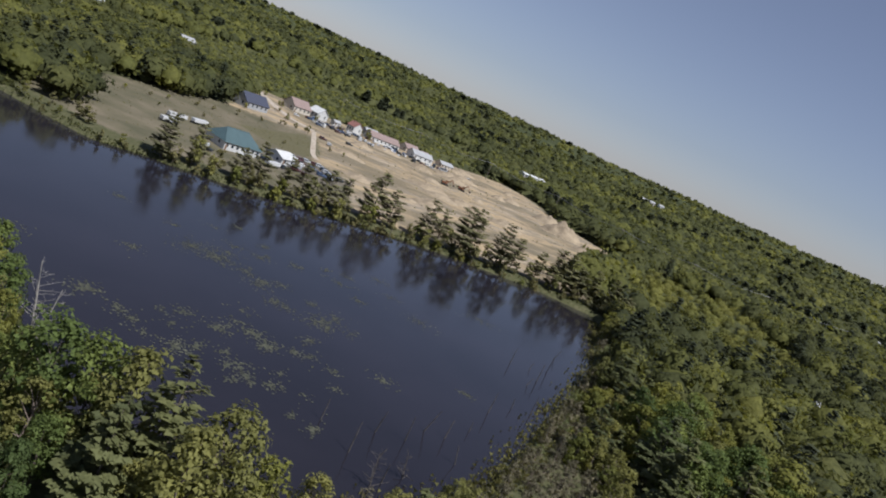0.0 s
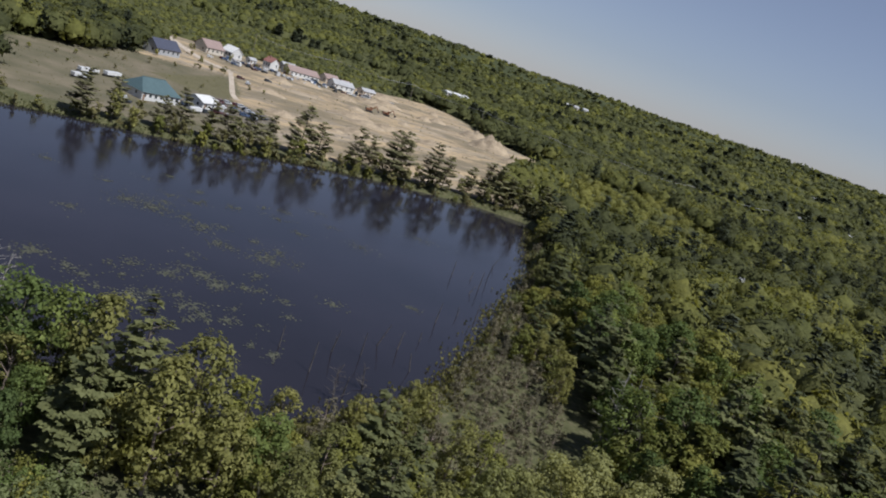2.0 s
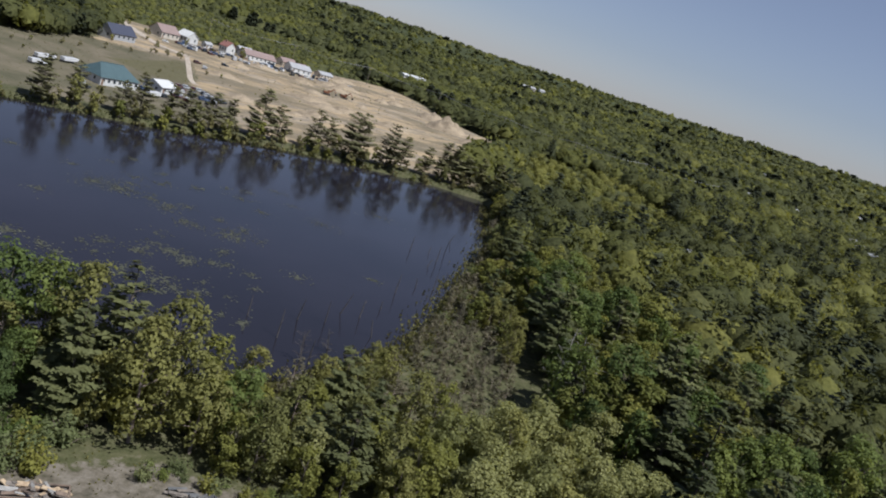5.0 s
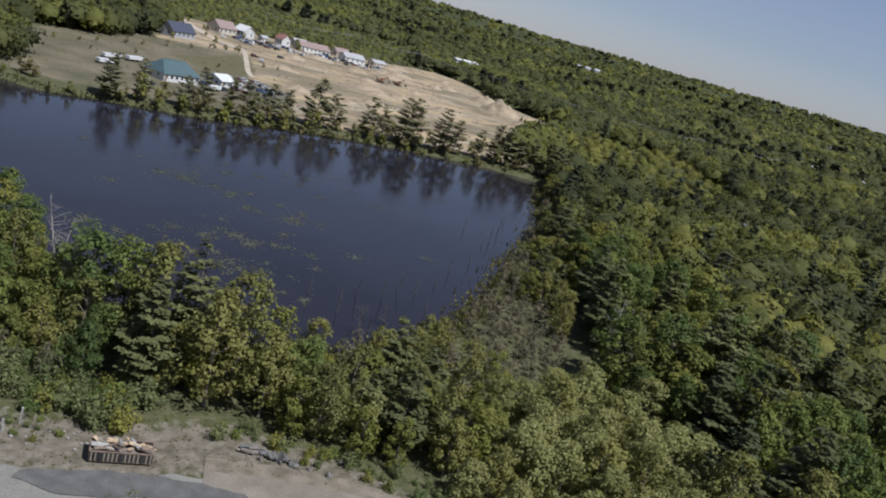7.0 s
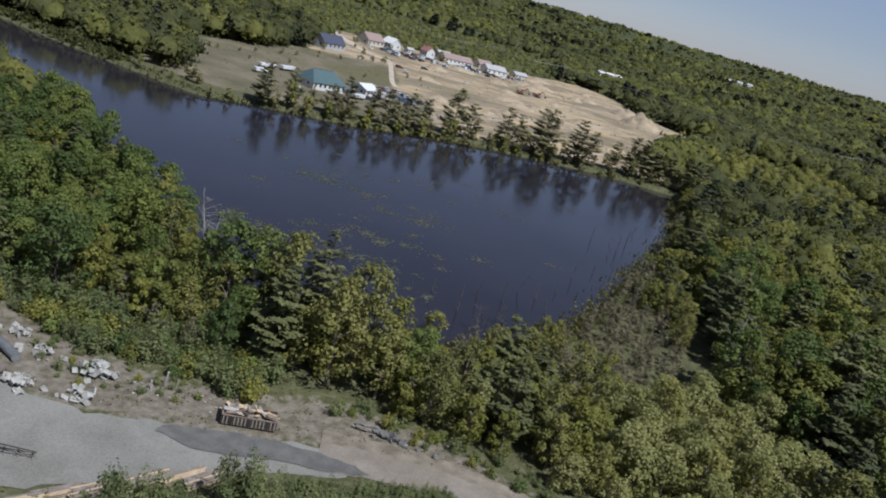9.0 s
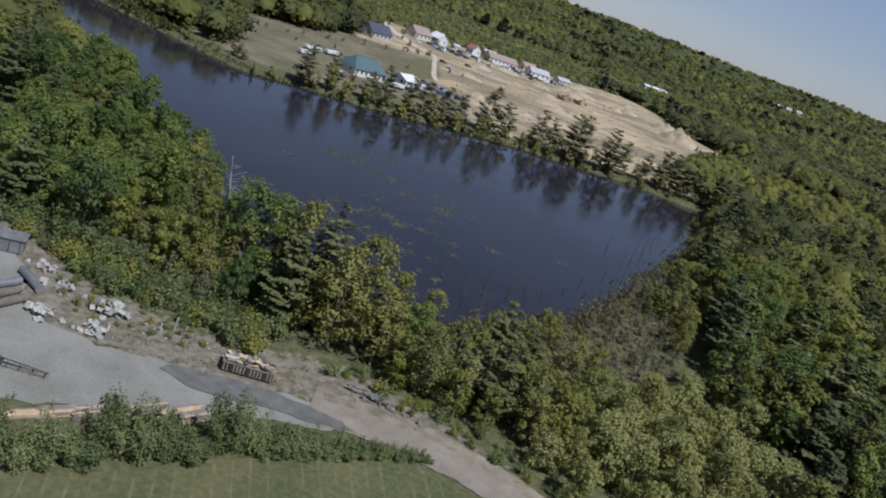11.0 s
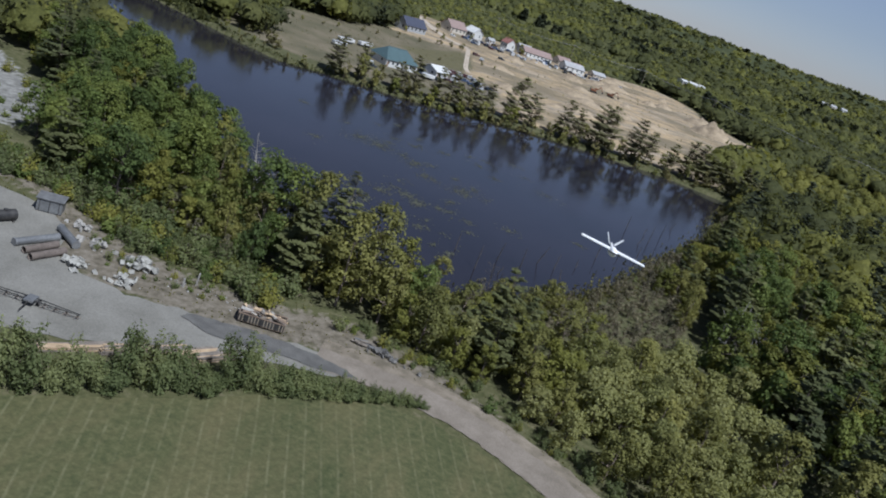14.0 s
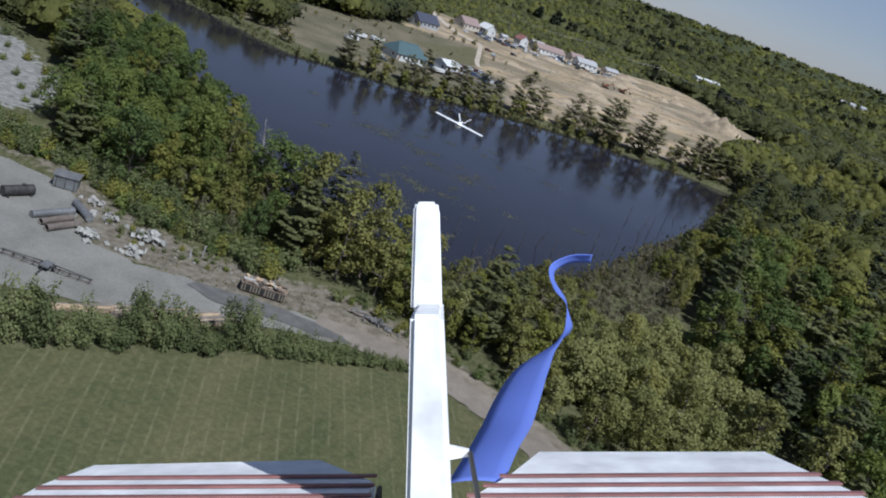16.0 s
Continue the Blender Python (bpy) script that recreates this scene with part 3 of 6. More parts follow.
def woods(name, label, x, y, kinds, rs, hs, mats, spread=0.3, lift=None):
    """Many trees far off as one object for each leaf: kinds is 0 broad, 1 pine; count leaf sprays round a denser inside."""
    domes = [dome_base(v) for v in range(6)]
    for kind, mat, count, leaf, which in mats:
        sel = kinds == which
        px, py, ph, up = x[sel], y[sel], hs[sel], (0 * x if lift is None else lift)[sel]
        if not len(px):
            continue
        bases = []
        for v in range(6):
            if kind == "broad":
                p, d, _ = crown_points(np.random.RandomState(100 + v), 1.0, 0.58, 0.2, count, 7)
            else:
                p, d, _ = pine_points(np.random.RandomState(200 + v), 14.0, 3.2, 3.0, count)
                p = p / 14.0
            bases.append((p, d))
        vs, fs, tints, ways, base = [], [], [], [], 0
        pz, drift = ground_z(px, py), wavy(px, py, 140, 17)
        for k in range(len(px)):
            which_one = rs.randint(6)
            p, d = bases[which_one]
            a = rs.uniform(0, 6.283)
            c, s = np.cos(a), np.sin(a)
            turn = np.array([[c, -s, 0], [s, c, 0], [0, 0, 1]])
            grow, foot = ph[k] * np.array([rs.uniform(0.85, 1.25)] * 2 + [1]), np.array([px[k], py[k], pz[k]])
            q, e = p @ turn.T * grow, d @ turn.T
            dome = q / ph[k] - np.array([0, 0, 0.42])
            vs.append(leaf_sprays(rs, q + foot, e, leaf * ph[k] / 12, 0.3 if kind == "pine" else 0.0))
            ways.append(softened(rs, e * 0.35 + 0.8 * dome / (np.linalg.norm(dome, axis=1, keepdims=True) + 1e-9), 0.2))
            fs.append(np.arange(len(vs[-1])).reshape(-1, 3) + base)
            base += len(vs[-1])
            if kind == "broad":
                v, f = domes[which_one]
                w = v @ turn.T
                vs.append(w * grow + foot)
                way = w - np.array([0, 0, 0.35])
                ways.append(way / np.linalg.norm(way, axis=1, keepdims=True))
                fs.append(f + base)
                base += len(v)
            tints.append(np.full(sum(len(f) for f in fs[-2 if kind == "broad" else -1:]), np.clip(0.42 + 0.42 * drift[k] + up[k] + rs.uniform(-spread, spread), 0, 1)))
        me = mesh_of(name, np.concatenate(vs), np.concatenate(fs), mat, np.concatenate(tints), smooth=True, round_off=np.concatenate(ways).astype(np.float32))
        tagged(new(name, me), label, "woods", kind="stuff")


rs = np.random.RandomState(11)
MAPLES = [broad_tree("maple_tree", "leafy green broadleaf tree in full spring leaf", 20 + k, h, r, 1.4, 2400, 0.37, LEAF, 60) for k, (h, r) in enumerate(((12, 4.3), (10.5, 3.8), (13.5, 4.6), (11.5, 4.2)))]
BIRCHES = [broad_tree("young_tree", "yellow-green young broadleaf tree", 40 + k, h, r, 0.8, 2100, 0.32, SPRING, 44) for k, (h, r) in enumerate(((9, 3.0), (10.5, 3.2), (7.5, 2.7)))]
OAKS = [broad_tree("budding_tree", "olive tree with thin budding foliage", 60 + k, h, r, 1.2, 2200, 0.29, OLIVE, 70, SCRUB_BARK) for k, (h, r) in enumerate(((9, 3.2), (11, 3.6)))]
PINES = [pine_tree("pine_tree", "dark green white pine with tiered boughs", 80 + k, h, r, 1.8, 2100, 0.6) for k, (h, r) in enumerate(((14, 4.2), (12, 3.8), (16, 4.6)))]
BUSHES = [plume_shrub("shrub", "dense green roadside shrub", 130 + k, h, r, 18, 680, 0.25, m) for k, (h, r, m) in enumerate(((3.6, 1.8, HEDGE_LEAF), (3.0, 1.6, LEAF), (4.4, 1.9, HEDGE_LEAF), (3.2, 1.7, SPRING)))]
HEDGES = [plume_shrub("hedge_shrub", "tall feathery green shrub in the field hedge", 140 + k, h, r, 22, 2800, 0.18, HEDGE_LEAF) for k, (h, r) in enumerate(((4.6, 2.0), (4.0, 1.9), (5.0, 1.8)))]
SCRUBS = [broad_tree("scrub_bush", "brownish half-bare marsh bush", 150 + k, h, r, 0.3, 330, 0.25, MARSH_LEAF, 12, SCRUB_BARK, "shrub") for k, (h, r) in enumerate(((3.6, 1.7), (2.6, 1.5), (5.0, 1.8)))]

WILLOWS = [broad_tree("pale_tree", "pale grey-green leafy tree beside the road", 170 + k, h, r, 0.8, 2300, 0.29, WILLOW, 60) for k, (h, r) in enumerate(((8.5, 3.6), (7.5, 3.2)))]

BELT = [(-62, 99), (-36, 101), (-22, 98), (-8, 97.5), (2, 95.5), (10, 91), (18, 86.5), (27, 80), (36, 84), (38, 100), (34, 118), (27, 126), (14, 126), (0, 122), (-14, 119), (-28, 115), (-44, 114), (-56, 118), (-66, 128)]
x, y = scatter(rs, BELT, 5.0)
pale = x > 5
set_out(MAPLES[:2] + BIRCHES + PINES[:1] + OAKS + OAKS, x[x < -20], y[x < -20], rs, 0.7, 1.02, "trees between road and pond")
mid = (x >= -20) & ~pale
set_out(OAKS + BIRCHES + WILLOWS[1:] + PINES[:1], x[mid], y[mid], rs, 0.65, 0.98, "low trees at the marsh")
set_out(WILLOWS + WILLOWS + OAKS, x[pale], y[pale], rs, 0.8, 1.15, "pale trees beside the road")
# the tall clump by the pond, pine and broadleaf
for ob, px, py, s in ((PINES[2], -35, 107, 1.2), (OAKS[1], -28.5, 107, 1.5), (OAKS[1], -40, 110, 1.5), (OAKS[1], -30.5, 102, 1.4), (MAPLES[0], -45, 112, 1.25), (MAPLES[2], -50, 112, 1.15), (BIRCHES[1], -24, 108, 1.25), (PINES[0], -38, 102, 1.0), (OAKS[0], -24, 103, 1.3), (PINES[0], -7, 103, 0.85), (PINES[1], -4, 107, 0.9), (BIRCHES[1], 1, 102, 1.0), (PINES[2], 36, 108, 0.95), (PINES[1], -9, 118.5, 1.0), (PINES[0], -4.5, 115, 0.75)):
    copy_thing(ob, pose(px, py, gz(px, py) - 0.1, 0, 0, px * 37) @ Matrix.Diagonal((s, s, s, 1)))["group"] = "trees between road and pond"
for k, (px, py, s) in enumerate(((8, 103, 1.05), (13, 100, 1.0), (18, 98, 1.0), (3, 106, 1.0), (22, 96, 0.95), (11, 107, 1.1), (-16, 102.5, 0.9), (-11, 104, 1.0), (16, 104, 1.1), (-19, 106, 0.9), (19, 124, 1.25), (25, 122, 1.15), (14, 121, 1.1), (20, 115, 1.1), (26, 114, 1.0), (9, 119, 1.0), (30, 128, 1.1))):
    copy_thing(WILLOWS[k % 2], pose(px, py, gz(px, py) - 0.1, 0, 0, px * 37) @ Matrix.Diagonal((s, s, s, 1)))["group"] = "trees between road and pond"
RIGHTNEAR = [(40, 84), (54, 66), (70, 90), (75, 140), (60, 200), (42, 235), (29, 240), (27, 190), (23, 150), (29, 125), (37, 118), (41, 100)]
x, y = scatter(rs, RIGHTNEAR, 6.4)
set_out(MAPLES + BIRCHES[:2] + BIRCHES[:2] + OAKS[1:] + PINES[:2], x, y, rs, 0.9, 1.3, "trees right of the pond")
LEFTWOOD = [(-66, 99), (-66, 130), (-76, 143), (-92, 154), (-108, 168), (-128, 178), (-134, 152), (-120, 140), (-105, 130), (-96, 119), (-93, 108), (-84, 100)]
for px, py, s, k in ((57, 192, 1.5, 1), (84, 272, 1.5, 0), (99, 262, 1.4, 1), (64, 214, 1.25, 0), (52, 178, 1.2, 1), (50, 232, 1.3, 0), (66, 170, 1.3, 1), (40, 141, 1.35, 0), (45, 148, 1.2, 1), (36, 132, 1.1, 0)):
    copy_thing(BIRCHES[k], pose(px, py, gz(px, py) - 0.1, 0, 0, px * 37) @ Matrix.Diagonal((s * 1.5, s * 1.5, s, 1)))["group"] = "trees right of the pond"
x, y = scatter(rs, LEFTWOOD, 5.0)
set_out(MAPLES + MAPLES + BIRCHES + PINES[:1], x, y, rs, 0.75, 1.05, "trees left of the pond")
SCRUB = [(-18, 121), (0, 123), (14, 127), (21, 150), (25, 190), (31, 240), (36, 300), (42, 330), (40, 340), (34, 303), (30, 262), (24, 239), (15, 205), (7, 172), (1, 152), (-8, 138), (-18, 127)]
x, y = scatter(rs, SCRUB, 2.7)
near = y < 175
set_out(SCRUBS + SCRUBS + BUSHES[3:] + OAKS[:1], x[near & (x < 0)], y[near & (x < 0)], rs, 0.5, 0.95, "bushes at the pond's marshy end")
set_out(SCRUBS, x[near & (x >= 0)], y[near & (x >= 0)], rs, 0.5, 0.9, "bushes at the pond's marshy end")
set_out(SCRUBS + [OAKS[0], BIRCHES[2], BUSHES[3]] + SCRUBS + BUSHES[:1], x[~near], y[~near], rs, 0.6, 1.0, "bushes at the pond's marshy end")
x, y = scatter(rs, [(22, 150), (28, 190), (33, 240), (38, 300), (44, 335), (40, 335), (37, 300), (31, 255), (24, 215), (18, 180)], 5.2)
set_out(PINES[:2] + OAKS + [BIRCHES[2]], x, y, rs, 0.55, 0.9, "trees at the pond's marshy end")
VERGE = [(-106, 92), (-86, 93), (-75, 94.5), (-66, 94), (-61, 90.5), (-57, 89.5), (-54, 91.5), (-48, 92), (-41, 91), (-35.5, 92.5), (-34, 100), (-50, 100), (-66, 101), (-86, 102), (-106, 103)]
x, y = scatter(rs, VERGE, 2.3)
set_out(BUSHES, x, y, rs, 0.8, 1.3, "shrubs beside the yard")
x, y = scatter(rs, [(-29, 95.5), (-14, 95.4), (0, 92.5), (10, 88.5), (20, 81.5), (27, 75), (29, 79), (20, 86), (10, 92), (0, 97), (-14, 99.5), (-30, 99)], 2.2)
set_out(BUSHES, x, y, rs, 0.3, 0.8, "shrubs along the road")
x, y = scatter(rs, [(-72, 101), (-60, 99.5), (-48, 99.5), (-46, 108), (-54, 112), (-62, 112), (-70, 112)], 3.0)
set_out(BUSHES + [BIRCHES[2]] + SCRUBS[:1], x, y, rs, 0.8, 1.3, "shrubs before the woods")
x, y = scatter(rs, [(-64, 88.5), (-57, 83.5), (-49, 83.5), (-42, 87.5), (-41, 91), (-49, 92), (-55, 91), (-62, 91)], 2.0)
set_out(BUSHES, x, y, rs, 0.18, 0.5, "weedy shrubs round the rubble")
# hedge between yard and field
for px, py, s in ((-53, 48, 1.0), (-50.5, 50, 1.05), (-48, 51.6, 0.95), (-45.8, 53.8, 1.05), (-43.6, 55.4, 1.0), (-41.8, 57.4, 0.75), (-40.6, 58.8, 0.8), (-39.2, 61, 0.6), (-38, 63.4, 0.95), (-36.4, 64.6, 0.9), (-34.9, 65.6, 1.0), (-33.2, 67.2, 0.85), (-31.9, 68.6, 0.6), (-29.9, 72, 0.95), (-28.4, 73.4, 0.9), (-27, 74.4, 0.5), (-25.6, 75.4, 0.55), (-24.2, 76.6, 0.6), (-22.6, 77.9, 0.5), (-21.2, 79.2, 0.4), (-19.6, 80.6, 0.45), (-18, 81.9, 0.36), (-16.4, 83.2, 0.34), (-14.8, 84.6, 0.3), (-13.2, 85.7, 0.28), (-11.6, 86.6, 0.24)):
    wide = s * 1.35 if s > 0.65 else s * 1.7
    m = pose(px, py, 1.5, 0, 0, px * 53) @ Matrix.Diagonal((wide, wide, s * 1.8, 1))
    copy_thing(HEDGES[int(abs(px * 7)) % 3], m)["group"] = "hedge along the field"
    if s < 0.65:
        copy_thing(HEDGES[int(abs(py * 5)) % 3], pose(px + 0.9, py + 0.35, 1.5, 0, 0, py * 71) @ Matrix.Diagonal((wide * 1.15, wide * 1.15, s * 1.3, 1)))["group"] = "hedge along the field"
MASSES = [("broad", MASS_LEAF, 0), ("broad", MASS_SPRING, 1), ("broad", MASS_OLIVE, 2), ("pine", MASS_NEEDLE, 3)]


def masses(counts, leaves):
    return [(kind, mat, c, s, w) for (kind, mat, w), c, s in zip(MASSES, counts, leaves)]


RIGHT = [(72, 88), (77, 140), (62, 200), (44, 237), (34, 250), (39, 300), (42, 345), (45, 372), (76, 520), (95, 560), (430, 690), (400, 440), (150, 150), (95, 90)]
x, y = scatter(rs, RIGHT, 9.6)
k = np.where(wavy(x, y, 55, 41) + rs.normal(0, 0.35, len(x)) > 0.1, 1, 0)
k = np.where(wavy(x, y, 40, 43) + rs.normal(0, 0.25, len(x)) > 0.55, 3, k)
low = (np.abs(x - 90) < 60) & (y > 370) & (y < 560)
k = np.where(low & (rs.uniform(0, 1, len(x)) < 0.8), 1, k)
woods("right_woods", "mixed green woods of broadleaf trees and pines", x, y, k, rs, np.where(low, rs.uniform(5, 8, len(x)), rs.uniform(9, 16, len(x)) + 3 * (k == 3)), masses((230, 225, 190, 230), (1.1, 1.05, 1.05, 1.1)), 0.42, np.where(low, 0.5, 0))
LEFT = [(-128, 152), (-128, 180), (-150, 194), (-180, 212), (-220, 240), (-330, 300), (-420, 200), (-300, 100), (-165, 112), (-152, 150)]
x, y = scatter(rs, LEFT, 6.4)
k = rs.choice(4, len(x), p=[0.65, 0.2, 0.05, 0.1])
woods("left_woods", "dense green broadleaf woods on the bank", x, y, k, rs, rs.uniform(9, 13, len(x)), masses((140, 130, 110, 150), (1.15, 1.1, 1.0, 1.15)))
FARLEFT = [(-148, 300), (-146, 276), (-190, 277), (-330, 345), (-420, 420), (-380, 560), (-200, 560), (-165, 470), (-156, 430), (-168, 384), (-183, 368), (-176, 320)]
x, y = scatter(rs, FARLEFT, 6.6)
k = rs.choice(4, len(x), p=[0.6, 0.22, 0.05, 0.13])
woods("bank_woods", "green woods beyond the meadow", x, y, k, rs, rs.uniform(10, 15, len(x)), masses((100, 95, 90, 110), (1.4, 1.35, 1.2, 1.4)))


def far_woods():
    """Woods from behind the sand to where the hills hide them, thinner and coarser with distance."""
    for near, far, gap, count, leaf in ((380, 900, 9.2, 30, 2.1), (900, 1700, 17.0, 16, 3.2), (1700, 2800, 34.0, 12, 4.8), (2800, 4600, 58.0, 10, 6.5)):
        gx, gy = np.meshgrid(np.arange(-far, far, gap), np.arange(100, far, gap))
        x = gx.ravel() + rs.uniform(-0.45, 0.45, gx.size) * gap
        y = gy.ravel() + rs.uniform(-0.45, 0.45, gx.size) * gap
        r, b = np.hypot(x, y), np.degrees(np.arctan2(x, y))
        ok = (r >= near) & (r < far) & (b > -48) & (b < 44)
        for poly, margin in ((SAND, 3), (MEADOW, 3), (POND, 4), (FARLEFT, 0), (LEFT, 0), (RIGHT, 0), (VILLAGE, 0), (LEFTWOOD, 0)):
            ok &= signed(poly, x, y) < -margin
        x, y = x[ok], y[ok]
        k = np.where(wavy(x, y, 260, 21) + rs.normal(0, 0.25, len(x)) > 0.2, 1, 0)
        k = np.where(wavy(x, y, 180, 23) + rs.normal(0, 0.14, len(x)) > 0.72, 3, k)
        low = (y > 540) & (y < 950) & (x < -40) & (x > -330)
        k = np.where(low, np.where(rs.uniform(0, 1, len(x)) < 0.5, 1, 0), k)
        hs = rs.uniform(8, 14, len(x)) * (1 + gap / 60) * np.where(low, 0.45, 1)
        woods("far_woods", "wooded hills reaching to the horizon", x, y, k, rs, hs, masses((count, count, count, count + 10), (leaf, leaf, leaf, leaf * 1.2)), 0.2, np.where(low, 0.05, 0))


far_woods()


def hill_canopy():
    """The crowns of the last wooded hills, as one rolling sheet."""
    b, r = np.radians(np.linspace(-50, 46, 420)), np.geomspace(2500, 4780, 90)
    bb, rr = np.meshgrid(b, r)
    x, y = rr * np.sin(bb), rr * np.cos(bb)
    rq = np.random.RandomState(31)
    z = ground_z(x.ravel(), y.ravel()) + 9 + 4 * wavy(x.ravel(), y.ravel(), 60, 8) + rq.uniform(-3, 3, x.size)
    z = z - 25 * (x.ravel() ** 2 + y.ravel() ** 2 < 2560**2)
    w, h = len(b), len(r)
    i = (np.arange(h - 1)[:, None] * w + np.arange(w - 1)[None]).ravel()
    me = mesh_of("hill_canopy", np.stack([x.ravel(), y.ravel(), z], 1), np.stack([i, i + w, i + w + 1, i + 1], 1), HILLS)
    tagged(new("hill_canopy", me), "tree crowns on the last hills", "woods", kind="stuff")


HILLS = plain("hill_leaves", (0.042, 0.05, 0.026), (0.07, 0.078, 0.036), 0.012, 0.95, fine=0.09, spec=0.05)
hill_canopy()
# trees of the far shore
TALL = [pine_tree("shore_pine", "tall dark pine on the pond's far shore", 90 + k, h, r, 2.0, 2600, 1.05, SHORE_NEEDLE, 1.45) for k, (h, r) in enumerate(((20, 6.6), (18, 6.0), (21, 6.4)))]
SHORE = [broad_tree("shore_tree", "olive-green tree at the water's edge", 110 + k, h, r, 1.2, 440, 0.68, m, 14) for k, (h, r, m) in enumerate(((9, 3.0, SHORE_LEAF), (11, 3.3, OLIVE), (7, 2.6, SPRING), (10, 2.6, SHORE_LEAF)))]
for k, (px, py, s) in enumerate(((-53, 317, 0.95), (-47, 321, 0.8), (-34, 327, 0.78), (-29, 330, 0.72), (-21, 335, 1.05), (-17, 338, 0.92), (-6, 342, 0.9), (0, 346, 0.8), (-62, 306, 0.62), (-67, 303, 0.7), (-74, 297, 0.72), (-79, 294, 0.62), (-87, 288, 0.75), (-92, 285, 0.6), (-103, 276, 0.65), (-110, 269, 0.75), (10, 351, 0.7), (17, 352, 0.8), (22, 353, 0.85), (27, 353, 0.75), (33, 353, 0.7), (40, 348, 0.75), (44, 336, 0.7))):
    copy_thing(TALL[k % 3], pose(px, py + 1, gz(px, py + 1), 0, 0, k * 77) @ Matrix.Diagonal((s, s, s, 1)))["group"] = "pines of the far shore"
line = [(-158, 268), (-140, 262), (-124, 261), (-112, 271), (-98, 279), (-83, 288), (-72, 298), (-60, 309), (-46, 320), (-30, 332), (-17, 339), (0, 347), (18, 352), (36, 353), (43, 338)]
line = [(a + 1.6, b - 2.6) for a, b in line]
for a, b in zip(line, line[1:]):
    n = int(math.hypot(b[0] - a[0], b[1] - a[1]) / 2.1)
    for k in range(n):
        u = (k + rs.uniform(0, 1)) / n
        px, py = a[0] + (b[0] - a[0]) * u + rs.uniform(-1.0, 1.5), a[1] + (b[1] - a[1]) * u + rs.uniform(-3.2, 3.5)
        if px < -112 and rs.uniform() < 0.55:
            continue
        s = rs.uniform(0.2, 0.5) if k % 2 else rs.uniform(0.45, 0.95) * (1.0 if px > -108 else 0.6)
        copy_thing(SHORE[rs.randint(4)], pose(px, py, gz(px, py), 0, 0, rs.uniform(0, 360)) @ Matrix.Diagonal((s, s, s, 1)))["group"] = "trees of the far shore"
# small trees among the houses and on the sand's edge
for k in range(60):
    px, py = rs.uniform(-190, -55), rs.uniform(440, 690)
    if inside(VILLAGE, np.array([px]), np.array([py]))[0] and not inside(SAND, np.array([px]), np.array([py]))[0]:
        s = rs.uniform(0.25, 0.75)
        copy_thing(SHORE[rs.randint(4)], pose(px, py, gz(px, py), 0, 0, k * 31) @ Matrix.Diagonal((s, s, s, 1)))["group"] = "small trees among the houses"
for px, py, s in ((-166, 352, 0.35), (-160, 362, 0.3), (-158, 375, 0.35), (-152, 392, 0.4), (-148, 402, 0.35), (-150, 350, 0.25), (-140, 372, 0.3), (-132, 266, 0.8), (-136, 268, 0.7), (-150, 285, 0.6), (-143, 420, 0.4), (-136, 436, 0.35), (-112, 400, 0.3), (-100, 440, 0.35), (-94, 446, 0.3), (-128, 470, 0.5), (-124, 476, 0.45)):
    copy_thing(SHORE[int(abs(px)) % 4], pose(px, py, gz(px, py), 0, 0, px * 9) @ Matrix.Diagonal((s, s, s * 0.8, 1)))["group"] = "bushes on the meadow"
x, y = scatter(rs, PIT, 6.5)
set_out(BUSHES, x, y, rs, 0.5, 1.0, "shrubs in the gravel pit")


# ---- the lower crowns of the woods ----
UNDER = plain("lower_crowns", (0.046, 0.051, 0.024), (0.096, 0.098, 0.038), 0.09, 0.9, bump=0.9, fine=0.55, spec=0.05)


def lower_crowns(name, label, x, y, w, h, top, clear, rough):
    """A rolling sheet of lower crowns that dips to the ground at the woods' edges."""
    q = np.random.RandomState(71)
    base = ground_z(x, y)
    d = np.full(x.shape, 60.0)
    for poly, sign in clear:
        d = np.minimum(d, sign * signed(poly, x, y))
    short = ((y > 520) & (y < 970) & (x < -30) & (x > -340)) | ((np.abs(x - 90) < 66) & (y > 364) & (y < 566))
    z = base + np.where(short, 0.4, 1.0) * np.minimum(top, np.maximum(d, 0) * 0.5) * (1 + 0.25 * wavy(x, y, 22, 5)) + q.uniform(-rough, rough, x.size) * np.clip(d / 6, 0, 1) - 0.4
    i = (np.arange(h - 1)[:, None] * w + np.arange(w - 1)[None]).ravel()
    f = np.stack([i, i + 1, i + w + 1, i + w], 1)
    f = f[(d[f] > 0.5).all(1)]
    used = np.unique(f)
    again = np.zeros(x.size, int)
    again[used] = np.arange(len(used))
    me = mesh_of(name, np.stack([x, y, z], 1)[used], again[f], UNDER, smooth=True)
    tagged(new(name, me), label, "woods", kind="stuff")


